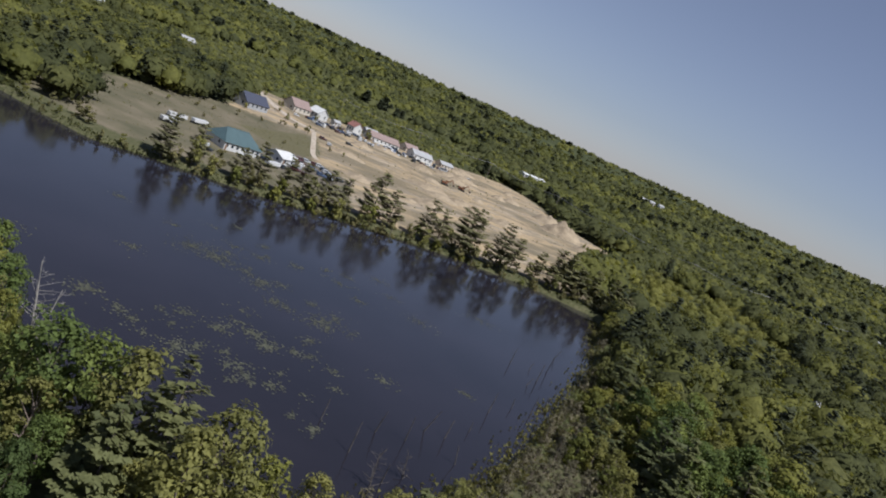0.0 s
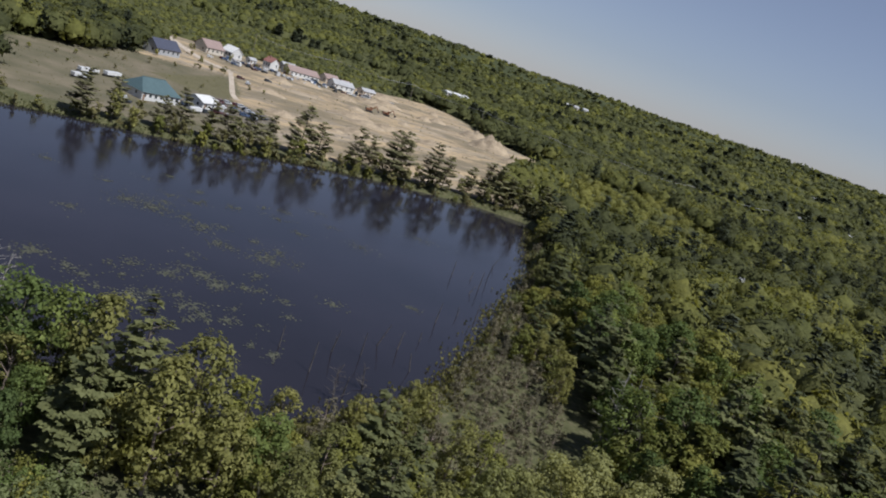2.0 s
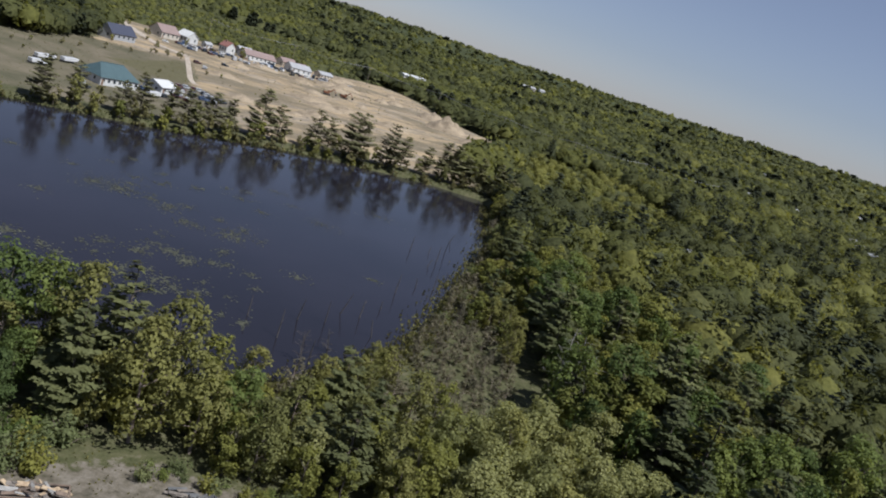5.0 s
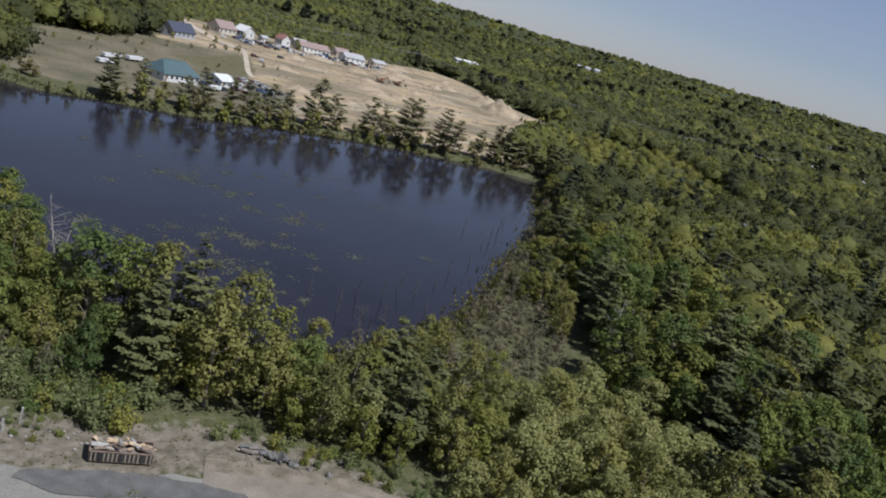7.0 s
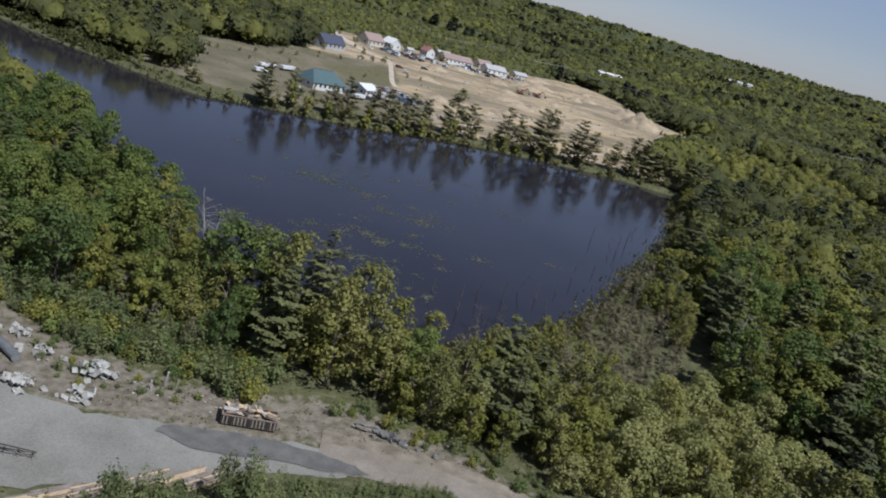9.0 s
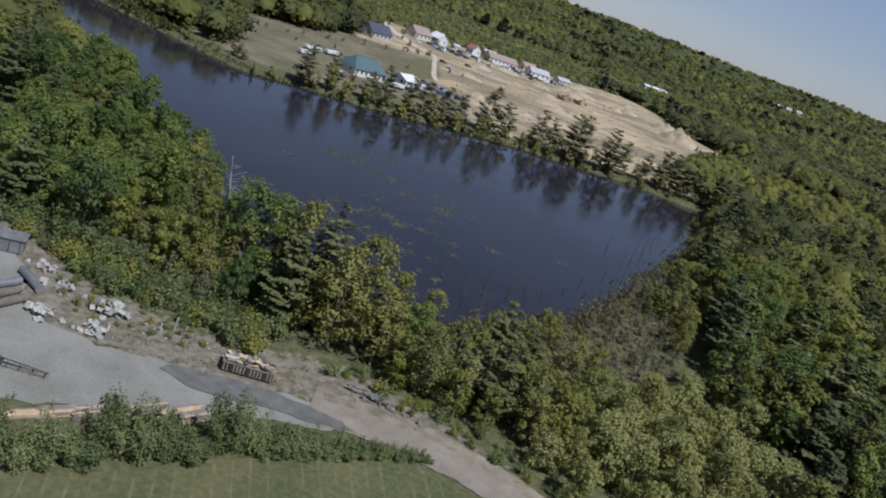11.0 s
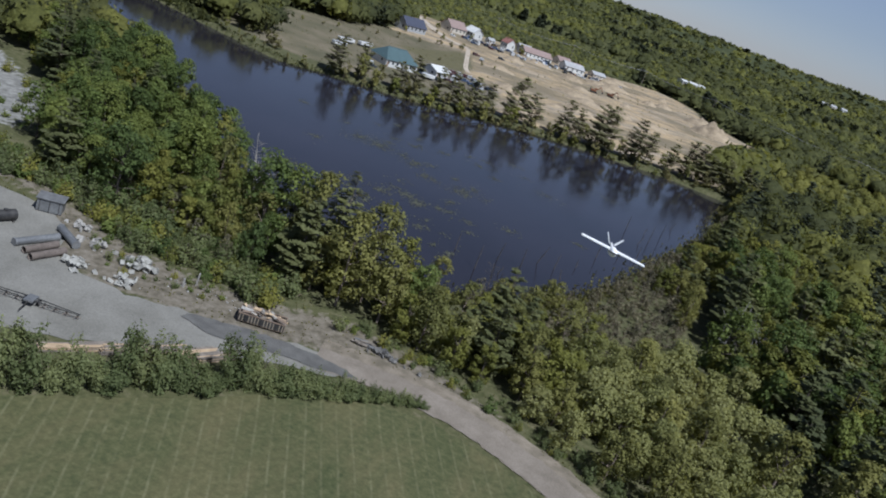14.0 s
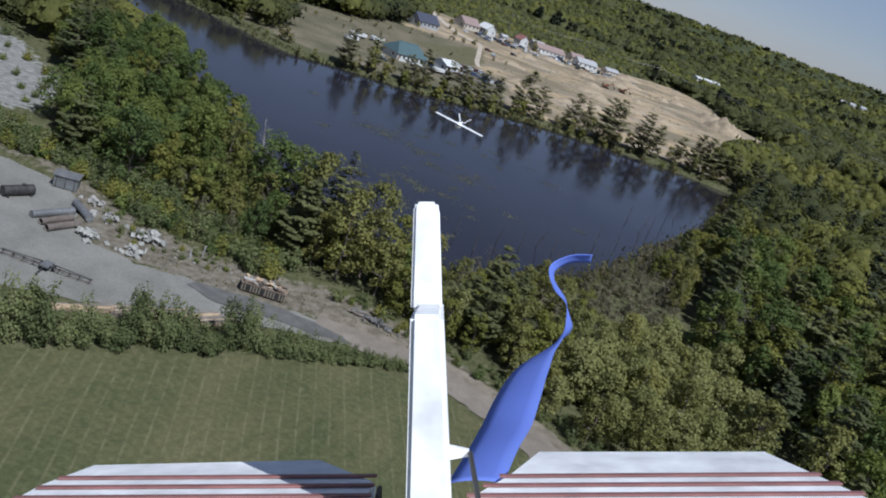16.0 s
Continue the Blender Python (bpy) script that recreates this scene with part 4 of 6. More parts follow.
def all_lower_crowns():
    b, r = np.radians(np.linspace(-50, 46, 330)), np.geomspace(380, 2620, 260)
    bb, rr = np.meshgrid(b, r)
    x, y = (rr * np.sin(bb)).ravel(), (rr * np.cos(bb)).ravel()
    open_land = [(p, -1) for p in (SAND, MEADOW, POND, VILLAGE)]
    lower_crowns("far_lower_crowns", "olive lower crowns of the far woods", x, y, len(b), len(r), 7.2, open_land + [(RIGHT, -1), (FARLEFT, -1)], 1.3)
    gx, gy = np.meshgrid(np.arange(32, 432, 3.6), np.arange(86, 692, 3.6))
    lower_crowns("right_lower_crowns", "green lower crowns under the mixed woods", gx.ravel(), gy.ravel(), gx.shape[1], gx.shape[0], 5.4, open_land + [(RIGHT, 1)], 1.2)
    gx, gy = np.meshgrid(np.arange(-424, -140, 4.0), np.arange(96, 562, 4.0))
    lower_crowns("bank_lower_crowns", "green lower crowns under the bank woods", gx.ravel(), gy.ravel(), gx.shape[1], gx.shape[0], 6.0, open_land + [(FARLEFT, 1)], 1.2)


all_lower_crowns()


# ---- the yard and the road ----
RUST = plain("rusty_steel", (0.1, 0.075, 0.058), (0.23, 0.17, 0.125), 0.8, 0.85)
DARKSTEEL = plain("dark_steel", (0.03, 0.03, 0.032), (0.09, 0.085, 0.08), 1.2, 0.6, 0.5)
GALV = plain("grey_metal", (0.136, 0.14, 0.144), (0.248, 0.252, 0.252), 0.6, 0.5, 0.4)
PALE = plain("pale_concrete", (0.23, 0.221, 0.2), (0.357, 0.34, 0.315), 1.5, 0.95, bump=0.5)
WHITECON = plain("white_blocks", (0.228, 0.223, 0.199), (0.37, 0.361, 0.332), 1.2, 0.95, bump=0.4)
TIMBER = plain("raw_timber", (0.3, 0.21, 0.13), (0.48, 0.37, 0.24), 1.5, 0.85)
OLDWOOD = plain("weathered_wood", (0.11, 0.095, 0.08), (0.25, 0.215, 0.18), 1.5, 0.9)
BLACK = plain("black_rubber", (0.012, 0.012, 0.013), (0.03, 0.03, 0.03), 3.0, 0.7)
ASPHALT = plain("asphalt", (0.072, 0.07, 0.066), (0.128, 0.124, 0.116), 0.5, 0.9, bump=0.3, fine=6.0)
BLUETARP = plain("blue_grey_sheet", (0.09, 0.093, 0.095), (0.17, 0.17, 0.17), 0.9, 0.6)
flat_sheet("asphalt_patch", grown([(-42.5, 80.6), (-37.5, 79.8), (-33, 81.4), (-28.5, 83.2), (-23.5, 84.2), (-19.5, 86.2), (-22.5, 87.0), (-27, 86.9), (-31, 86.2), (-35, 85.2), (-38.5, 83.8), (-42.5, 82)], 0.2, 9, 4), 1.665, ASPHALT, "dark asphalt patch in the gravel road", "pavement")


def chunk(r, seed, squash=1.0):
    """A broken lump."""
    q = random.Random(seed)
    bm = bmesh.new()
    bmesh.ops.create_icosphere(bm, subdivisions=1, radius=r)
    for v in bm.verts:
        v.co *= q.uniform(0.7, 1.25)
        v.co.z *= squash
    return bm


RIBPAINT = plain("faded_rib_paint", (0.2, 0.165, 0.12), (0.34, 0.29, 0.22), 1.5, 0.85)


def dumpster():
    """An open roll-off box with ribbed sides, full of scrap wood."""
    d = thing("dumpster", "rusty ribbed roll-off dumpster full of scrap wood by the road", "dumpster", (-35.0, 87.9, 1.56), 19)
    ln, wd, ht = 3.05, 1.2, 1.3
    part("floor", box(-ln, ln, -wd, wd, 0.22, 0.34), RUST, d)
    for y in (-1, 1):
        side = part("side_panel", box(-ln, ln, y * wd - 0.04, y * wd + 0.04, 0.34, ht, 0.01), DARKSTEEL, d)
        for k in range(15):
            x = -ln + 0.2 + k * (2 * ln - 0.4) / 14
            part("rib", box(x - 0.06, x + 0.06, y * (wd + 0.04) - 0.05, y * (wd + 0.04) + 0.05, 0.3, ht - 0.05, 0.015), DARKSTEEL if k % 5 == 2 else RIBPAINT, side)
        part("top_rail", box(-ln - 0.06, ln + 0.06, y * wd - 0.09, y * wd + 0.09, ht, ht + 0.12, 0.02), RUST, d)
        part("runner", box(-ln, ln, y * 0.5 - 0.08, y * 0.5 + 0.08, 0.08, 0.22), DARKSTEEL, d)
    for x in (-1, 1):
        part("end_panel", box(x * ln - 0.04, x * ln + 0.04, -wd, wd, 0.34, ht, 0.01), RUST, d)
        part("end_rail", box(x * ln - 0.09, x * ln + 0.09, -wd, wd, ht, ht + 0.12, 0.02), RUST, d)
        for y in (-1, 1):
            part("roller", rod((x * (ln - 0.5), y * 0.85 - 0.12, 0.15), (x * (ln - 0.5), y * 0.85 + 0.12, 0.15), 0.15, None, 12), BLACK, d)
    q = random.Random(4)
    mats = (TIMBER, OLDWOOD, PALE, TIMBER, RUST)
    for k in range(46):
        a, tilt = q.uniform(0, 180), q.uniform(-22, 22)
        m = pose(q.uniform(-2.6, 2.6), q.uniform(-0.85, 0.85), q.uniform(0.95, 1.75), tilt, q.uniform(-18, 18), q.choice((q.uniform(-15, 15), a)))
        w = q.uniform(0.35, 1.0)
        part("scrap_board", box(-w, w, -q.uniform(0.06, 0.3), q.uniform(0.06, 0.3), -0.03, 0.05, 0, m), mats[k % 5], d)
    part("scrap_fill", box(-ln + 0.06, ln - 0.06, -wd + 0.06, wd - 0.06, 0.34, 1.1), OLDWOOD, d, "broken scrap wood")
    return d


dumpster()


def hollow_block(l, w, h):
    """A hollow concrete block: four walls round a hole."""
    bm = bmesh.new()
    t = 0.16 * w
    box_into(bm, -l, l, -w, -w + t, -h, h)
    box_into(bm, -l, l, w - t, w, -h, h)
    box_into(bm, -l, -l + t, -w + t, w - t, -h, h)
    box_into(bm, l - t, l, -w + t, w - t, -h, h)
    return bm


def rubble_heap(at, reach, count, seed, blocks, label, mat):
    """A heap of broken concrete, lump by lump."""
    heap = thing("rubble_heap", label, "rubble", (at[0], at[1], 1.55), 0)
    q = random.Random(seed)
    lump = [box(-1, 1, -0.7, 0.75, -0.22, 0.2, 0, pose(0, 0, 0, 0, 0, k * 20)) if k % 2 else chunk(1.0, seed + k, 0.5) for k in range(4)]
    data = [part("chunk", b, mat, heap).data for b in lump]
    for o in list(heap.children):
        bpy.data.objects.remove(o)
    hb = part("block", hollow_block(0.5, 0.4, 0.36), mat, heap)
    hd = hb.data
    bpy.data.objects.remove(hb)
    for k in range(count):
        r = abs(q.gauss(0, 0.45)) * 1.0
        a = q.uniform(0, 6.283)
        x, y = math.cos(a) * r * reach[0], math.sin(a) * r * reach[1]
        z = max(0.1, (1 - r) * reach[2] * q.uniform(0.4, 1.0))
        is_block = q.random() < blocks
        o = new("block" if is_block else "chunk", hd if is_block else data[k % 4])
        s = q.uniform(0.6, 0.95) if is_block else q.uniform(0.12, 0.5)
        o.parent = heap
        o.matrix_local = pose(x, y, z, q.uniform(-70, 70), q.uniform(-70, 70), q.uniform(0, 360)) @ Matrix.Diagonal((s, s * q.uniform(0.7, 1.2), s, 1))


DARKSTONE = plain("dark_stone", (0.07, 0.07, 0.07), (0.2, 0.19, 0.175), 1.2, 0.95, bump=0.5)
rubble_heap((-53.4, 87.2), (3.2, 2.2, 1.5), 44, 3, 0.85, "heap of pale hollow concrete blocks by the yard", WHITECON)
rubble_heap((-52.2, 81.6), (2.6, 1.8, 0.9), 32, 5, 0.2, "low heap of broken pale concrete by the road", WHITECON)
rubble_heap((-58.6, 80.0), (2.7, 1.7, 1.3), 40, 7, 0.4, "heap of broken white concrete pieces in the yard", WHITECON)
rubble_heap((-60.6, 87.0), (2.4, 1.5, 0.8), 30, 9, 0.1, "small pile of pale rubble by the shrubs", PALE)
rubble_heap((-65.5, 89.5), (3.4, 1.6, 0.6), 16, 13, 0.1, "spread of grey rubble behind the pipes", PALE)
rubble_heap((-19.5, 94.8), (5.0, 0.9, 0.6), 46, 15, 0.1, "line of grey boulders along the road", DARKSTONE)
q = random.Random(21)
for k in range(26):
    px = q.uniform(-50, -38)
    st = part("stone", chunk(q.uniform(0.08, 0.26), 300 + k, 0.6), PALE)
    st.matrix_world = pose(px, 86.5 + (px + 50) * 0.22 + q.uniform(-1.6, 2.0), 1.6, 0, 0, q.uniform(0, 360))
    tagged(st, "pale stone lying on the verge", "stone", "stones on the verge")


def pipe(a, b, r, mat, label, wall=0.08):
    """A hollow pipe lying on the ground."""
    a, b = Vector(a), Vector(b)
    ob = thing("pipe", label, "pipe", ((a.x + b.x) / 2, (a.y + b.y) / 2, 1.56 + a.z), math.degrees(math.atan2(b.y - a.y, b.x - a.x)))
    h = (b - a).length / 2
    bm = bmesh.new()
    rings = []
    for x, rad in ((-h, r), (h, r), (h, r - wall), (-h, r - wall)):
        rings.append([bm.verts.new((x, math.cos(t * 0.3927) * rad, r + math.sin(t * 0.3927) * rad)) for t in range(16)])
    for p, s in zip(rings, rings[1:] + rings[:1]):
        for t in range(16):
            bm.faces.new((p[t], p[(t + 1) % 16], s[(t + 1) % 16], s[t]))
    part("tube", bm, mat, ob)
    for x in (-h, h):
        bm = bmesh.new()
        rod_into(bm, (x - 0.12, 0, r), (x + 0.12, 0, r), r + 0.05, None, 16)
        part("collar", bm, mat, ob) if mat is GALV else bm.free()
    return ob


DARKPIPE = plain("brown_pipe", (0.08, 0.065, 0.055), (0.17, 0.14, 0.12), 0.8, 0.85)
pipe((-66.0, 77.9, 0), (-64.4, 83.7, 0), 0.5, GALV, "long galvanised culvert pipe lying in the yard")
pipe((-63.9, 77.2, 0), (-63.0, 82.1, 0), 0.48, DARKPIPE, "long brown rusty pipe lying in the yard")
pipe((-62.2, 76.4, 0), (-61.2, 81.4, 0), 0.5, DARKPIPE, "long rusty pipe lying in the yard")
pipe((-66.0, 86.2, 0), (-61.6, 83.9, 0), 0.55, GALV, "wide blue-grey pipe lying in the yard")


def container():
    c = thing("storage_shed", "small grey storage box with a sloping lid", "shed", (-71.4, 90.2, 1.55), 28)
    part("body", box(-1.7, 1.7, -1.2, 1.2, 0.15, 2.0, 0.03), GALV, c)
    bm = box(-1.9, 1.9, -1.4, 1.4, 2.0, 2.14, 0.02)
    part("lid", bm, BLUETARP, c)
    for x in (-1.3, 0, 1.3):
        part("batten", box(x - 0.05, x + 0.05, -1.26, -1.2, 0.2, 1.98), DARKSTEEL, c)
    for x in (-1.4, 1.4):
        part("skid", box(x - 0.1, x + 0.1, -1.2, 1.2, 0, 0.15), OLDWOOD, c)
    t = thing("scrap_tank", "dark steel tank lying beside the shed", "tank", (-72.0, 81.4, 1.55), 72)
    bm = rod((-2.2, 0, 0.85), (2.2, 0, 0.85), 0.75, None, 20)
    part("shell", bm, DARKSTEEL, t)
    for x in (-1.7, 1.7):
        part("cradle", box(x - 0.12, x + 0.12, -0.8, 0.8, 0, 0.25), DARKSTEEL, t)
    part("hatch", rod((0.8, 0, 1.5), (0.8, 0, 1.75), 0.3, None, 14), DARKSTEEL, t)


container()


def lumber(at, turn, rows, layers, ln, seed, label):
    s = thing("lumber_stack", label, "lumber", (*at, 1.56), turn)
    q = random.Random(seed)
    w = 0.24
    base = part("plank", box(-ln / 2, ln / 2, -w / 2 + 0.01, w / 2 - 0.01, 0, 0.07, 0.008), TIMBER, s)
    data = base.data
    grey = data.copy()
    grey.materials.clear()
    grey.materials.append(OLDWOOD)
    bpy.data.objects.remove(base)
    for x in (-ln * 0.35, 0, ln * 0.35):
        part("bearer", box(x - 0.06, x + 0.06, -rows * w / 2, rows * w / 2, 0, 0.12), OLDWOOD, s)
    for j in range(layers):
        for k in range(rows):
            o = new("plank", data if q.random() < 0.42 else grey)
            o.parent = s
            o.matrix_local = pose(q.uniform(-0.3, 0.3), (k - rows / 2 + 0.5) * w + q.uniform(-0.02, 0.02), 0.12 + j * 0.11, 0, 0, q.uniform(-1.5, 1.5))


for k, (px, py) in enumerate(((-46.2, 63.8), (-44.2, 66.4), (-41.8, 68.4), (-39.0, 72.4), (-36.2, 74.6), (-34.2, 75.4))):
    lumber((px, py), 50 + k * 2, 5, 5 + k % 3, 4.6, 40 + k, "stack of pale sawn planks behind the hedge")


def tedder():
    """A hay machine with two long arms on a wheeled frame."""
    b = thing("hay_tedder", "dark long-armed hay machine standing in the yard", "machine", (-54.6, 68.4, 1.56), 15)
    for x in (-1, 1):
        for y in (-0.35, 0.35):
            part("arm", rod((x * 0.5, y, 0.85), (x * 5.8, y * 0.3, 0.8), 0.08, 0.05, 8), DARKSTEEL, b)
        for k in range(4):
            c = x * (1.6 + k * 1.3)
            wheel = part("rotor", rod((c, 0, 0.45), (c, 0, 0.8), 0.08, None, 10), DARKSTEEL, b)
            for j in range(6):
                a = j * math.pi / 3 + k
                part("tine_arm", rod((c, 0, 0.55), (c + math.cos(a) * 0.55, math.sin(a) * 0.55, 0.3), 0.025, 0.015, 6), RUST, wheel)
    part("frame", box(-0.55, 0.55, -0.8, 0.8, 0.7, 0.95, 0.04), GALV, b)
    part("drawbar", rod((0, -0.7, 0.8), (0, -2.6, 0.55), 0.08, 0.06, 8), DARKSTEEL, b)
    for x in (-0.8, 0.8):
        wheel = part("wheel", rod((x - 0.12, 0.3, 0.4), (x + 0.12, 0.3, 0.4), 0.4, None, 18), BLACK, b)
        part("rim", rod((x - 0.13, 0.3, 0.4), (x + 0.13, 0.3, 0.4), 0.2, None, 14), PALE, wheel)


tedder()
for px, py, h, tilt in ((-46.3, 89.6, 1.9, 4), (-47.0, 87.6, 1.3, -5), (-58.2, 90.8, 1.5, 3)):
    post = part("post", box(-0.11, 0.11, -0.11, 0.11, -0.4, h, 0.015), PALE)
    post.matrix_world = pose(px, py, 1.5, tilt, tilt, 20)
    tagged(post, "pale upright marker post at the yard's edge", "post", "posts at the yard")


def pallet_sheets(at, turn):
    s = thing("metal_sheets", "pile of blue-grey metal sheets beside the road", "sheet metal", (*at, 1.56), turn)
    q = random.Random(2)
    for k in range(9):
        m = pose(q.uniform(-0.8, 0.8), q.uniform(-0.5, 0.5), 0.06 + k * 0.05, q.uniform(-4, 4), q.uniform(-4, 4), q.uniform(-25, 25))
        part("sheet", box(-1.0, 1.0, -0.22, 0.22, -0.015, 0.015, 0, m), BLUETARP if k % 2 else OLDWOOD, s)


pallet_sheets((-22.8, 95.2), 5)


def tufts(name, label, poly, count, size, mat, seed, avoid=()):
    """Grass and weeds as one mass of blades."""
    r = np.random.RandomState(seed)
    xs, ys = [p[0] for p in poly], [p[1] for p in poly]
    x, y = r.uniform(min(xs), max(xs), count), r.uniform(min(ys), max(ys), count)
    ok = inside(poly, x, y)
    for other in avoid:
        ok &= ~inside(other, x, y)
    ok &= to_edge(ROAD_MID, x, y, False) > 3.2
    ok &= r.uniform(0, 1, count) < 0.5 + 0.5 * wavy(x, y, 5, seed)
    x, y = x[ok], y[ok]
    c = np.stack([x, y, ground_z(x, y) + size * 0.35], 1)
    d = r.normal(0, 1, (len(x), 3)) * (1, 1, 0.25)
    v = leaf_sprays(r, c, d, size)
    tint = np.clip(0.5 + 0.5 * wavy(x, y, 9, seed + 1), 0, 1)
    tagged(new(name, mesh_of(name, v, sprays(len(x)), mat, tint)), label, "grass", kind="stuff")


tufts("verge_weeds", "rough weeds and grass on the verge", [(-90, 80), (-60, 88), (-46, 80), (-30, 86), (-14, 92.5), (2, 90.5), (12, 85), (24, 75), (30, 80), (14, 95), (0, 101), (-30, 101), (-60, 97), (-90, 97)], 6000, 0.24, MASS_OLIVE, 3, (YARD,))
tufts("hedge_grass", "long grass under the hedge", [(-60, 42), (-46, 54), (-33, 67), (-24, 78), (-14, 85.5), (-10, 87), (-15, 87.5), (-26, 81), (-36, 71), (-48, 60), (-62, 48)], 6000, 0.35, MASS_LEAF, 5)
tufts("meadow_weeds", "dry weeds on the meadow", MEADOW, 2500, 0.4, MASS_OLIVE, 7)


# ---- across the pond ----
def paint(name, col, rough=0.6, scale=0.6):
    return plain(name, tuple(c * 0.82 for c in col), col, scale, rough, bump=0.05)


WHITEWALL, CREAM = paint("white_siding", (0.6, 0.6, 0.58)), paint("cream_siding", (0.55, 0.5, 0.42))
GREYWALL, BROWNWALL = paint("grey_siding", (0.36, 0.37, 0.38)), paint("brown_siding", (0.25, 0.17, 0.12))
GREENROOF, BLUEROOF = paint("green_metal_roof", (0.075, 0.118, 0.125), 0.5), paint("blue_slate_roof", (0.06, 0.066, 0.095), 0.55)
REDROOF, GREYROOF, PINKROOF = paint("red_roof", (0.24, 0.115, 0.095)), paint("grey_roof", (0.36, 0.36, 0.36)), paint("faded_red_roof", (0.27, 0.2, 0.178))
GLASS, _n, _l, _b = material("window_glass", 0.08, 0.0, 0.6)
_b.inputs["Base Color"].default_value = (0.03, 0.04, 0.05, 1)


def house(label, at, turn, ln, dp, wall_h, ridge, walls, roof_mat, windows=4, z=None, name="house", chimney=False, doors=1, hip=0.0, foot=0.8):
    """A gabled house: walls, two roof slopes, windows with frames, a door. Its long side faces -y before the turn."""
    h = thing(name, label, "building", (at[0], at[1], gz(*at) if z is None else z), turn)
    bm = box(-ln / 2, ln / 2, -dp / 2, dp / 2, -foot, wall_h)
    top = [v for v in bm.verts if v.co.z > wall_h - 0.1]
    part("wall", bm, walls, h)
    if hip:
        r = bmesh.new()
        o = 0.5
        low = [r.verts.new((sx * (ln / 2 + o), sy * (dp / 2 + o), wall_h - 0.1)) for sx, sy in ((-1, -1), (1, -1), (1, 1), (-1, 1))]
        up = [r.verts.new((sx * (ln / 2 - hip), 0, ridge)) for sx in (-1, 1)]
        r.faces.new((low[0], low[1], up[1], up[0]))
        r.faces.new((low[2], low[3], up[0], up[1]))
        r.faces.new((low[1], low[2], up[1]))
        r.faces.new((low[3], low[0], up[0]))
        r.faces.new(low[::-1])
        part("roof", r, roof_mat, h)
        part("ridge_cap", rod((-ln / 2 + hip, 0, ridge + 0.03), (ln / 2 - hip, 0, ridge + 0.03), 0.14, None, 6), roof_mat, h)
    for s in (() if hip else (-1, 1)):
        g = bmesh.new()
        x = s * ln / 2
        vs = [g.verts.new((x + d, y, zz)) for d in (0, -s * 0.2) for y, zz in ((-dp / 2, wall_h), (dp / 2, wall_h), (0, ridge))]
        g.faces.new(vs[:3])
        g.faces.new(vs[3:])
        for a, b in ((0, 1), (1, 2), (2, 0)):
            g.faces.new((vs[a], vs[b], vs[b + 3], vs[a + 3]))
        part("gable", g, walls, h)
        r = bmesh.new()
        o = 0.45
        e, slope = dp / 2 + o, (ridge - wall_h) / (dp / 2)
        ze = wall_h - o * slope + 0.08
        ring = []
        for xx in (-ln / 2 - o, ln / 2 + o):
            ring.append([r.verts.new((xx, s * e, ze)), r.verts.new((xx, 0, ridge + 0.08)), r.verts.new((xx, 0, ridge + 0.28)), r.verts.new((xx, s * e, ze + 0.2))])
        r.faces.new(ring[0])
        r.faces.new(ring[1])
        for k in range(4):
            r.faces.new((ring[0][k], ring[0][(k + 1) % 4], ring[1][(k + 1) % 4], ring[1][k]))
        part("roof", r, roof_mat, h)
    for s in (-1, 1):
        for k in range(windows):
            x = -ln / 2 + (k + 0.5) * ln / windows
            w = part("window", box(x - 0.5, x + 0.5, s * dp / 2 - 0.06, s * dp / 2 + 0.06, wall_h * 0.42, wall_h * 0.82), GLASS, h, "dark window pane")
            part("window_frame", box(x - 0.62, x + 0.62, s * (dp / 2 + 0.01) - 0.05, s * (dp / 2 + 0.01) + 0.05, wall_h * 0.82, wall_h * 0.82 + 0.12), WHITEWALL, w)
        y = dp * 0.22
        w = part("window", box(s * ln / 2 - 0.06, s * ln / 2 + 0.06, -y - 0.5, -y + 0.5, wall_h * 0.42, wall_h * 0.8), GLASS, h, "dark window pane")
    if doors:
        x = -ln / 2 + 0.25 * ln / windows + 0.2
        part("door", box(x - 0.45, x + 0.45, -dp / 2 - 0.09, -dp / 2 - 0.01, 0.0, 2.05), BROWNWALL, h, "brown door")
    if chimney:
        part("chimney", box(ln * 0.2 - 0.4, ln * 0.2 + 0.4, 0.5, 1.2, wall_h, ridge + 1.0), BROWNWALL, h, "brick chimney")
    return h


house("long white hall with a green metal roof near the shore", (-112, 334), 54, 16, 13, 3.0, 7.2, WHITEWALL, GREENROOF, 7, name="hall", hip=3.0)
house("grey house with a dark blue roof beside the track", (-154, 468), 65, 17, 9.5, 3.6, 7.6, GREYWALL, BLUEROOF, 5)
house("house with faded red roof and white gable", (-155, 560), 60, 15, 11, 3.8, 7.8, CREAM, PINKROOF, 4)
house("white garage beside the red-roofed house", (-144, 574), 150, 9, 10, 4.2, 7.6, WHITEWALL, WHITEWALL, 3, name="garage")
house("small white house with a red-brown roof", (-121, 588), 150, 6.5, 8.5, 4.6, 7.6, WHITEWALL, REDROOF, 3, chimney=True)
house("tiny white shed near the white house", (-133, 583), 60, 6, 4, 2.4, 3.6, WHITEWALL, GREYROOF, 2, name="shed")
house("long low white workshop with a faded red roof", (-104, 608), 42, 24, 11, 3.4, 6.4, WHITEWALL, PINKROOF, 7, name="workshop")
house("low shed with a faded red roof", (-88, 640), 50, 13, 8, 3.4, 6.0, CREAM, PINKROOF, 3, name="shed")
house("white and grey low barn", (-76, 614), 42, 17, 9, 3.6, 6.2, WHITEWALL, GREYROOF, 4, name="barn")
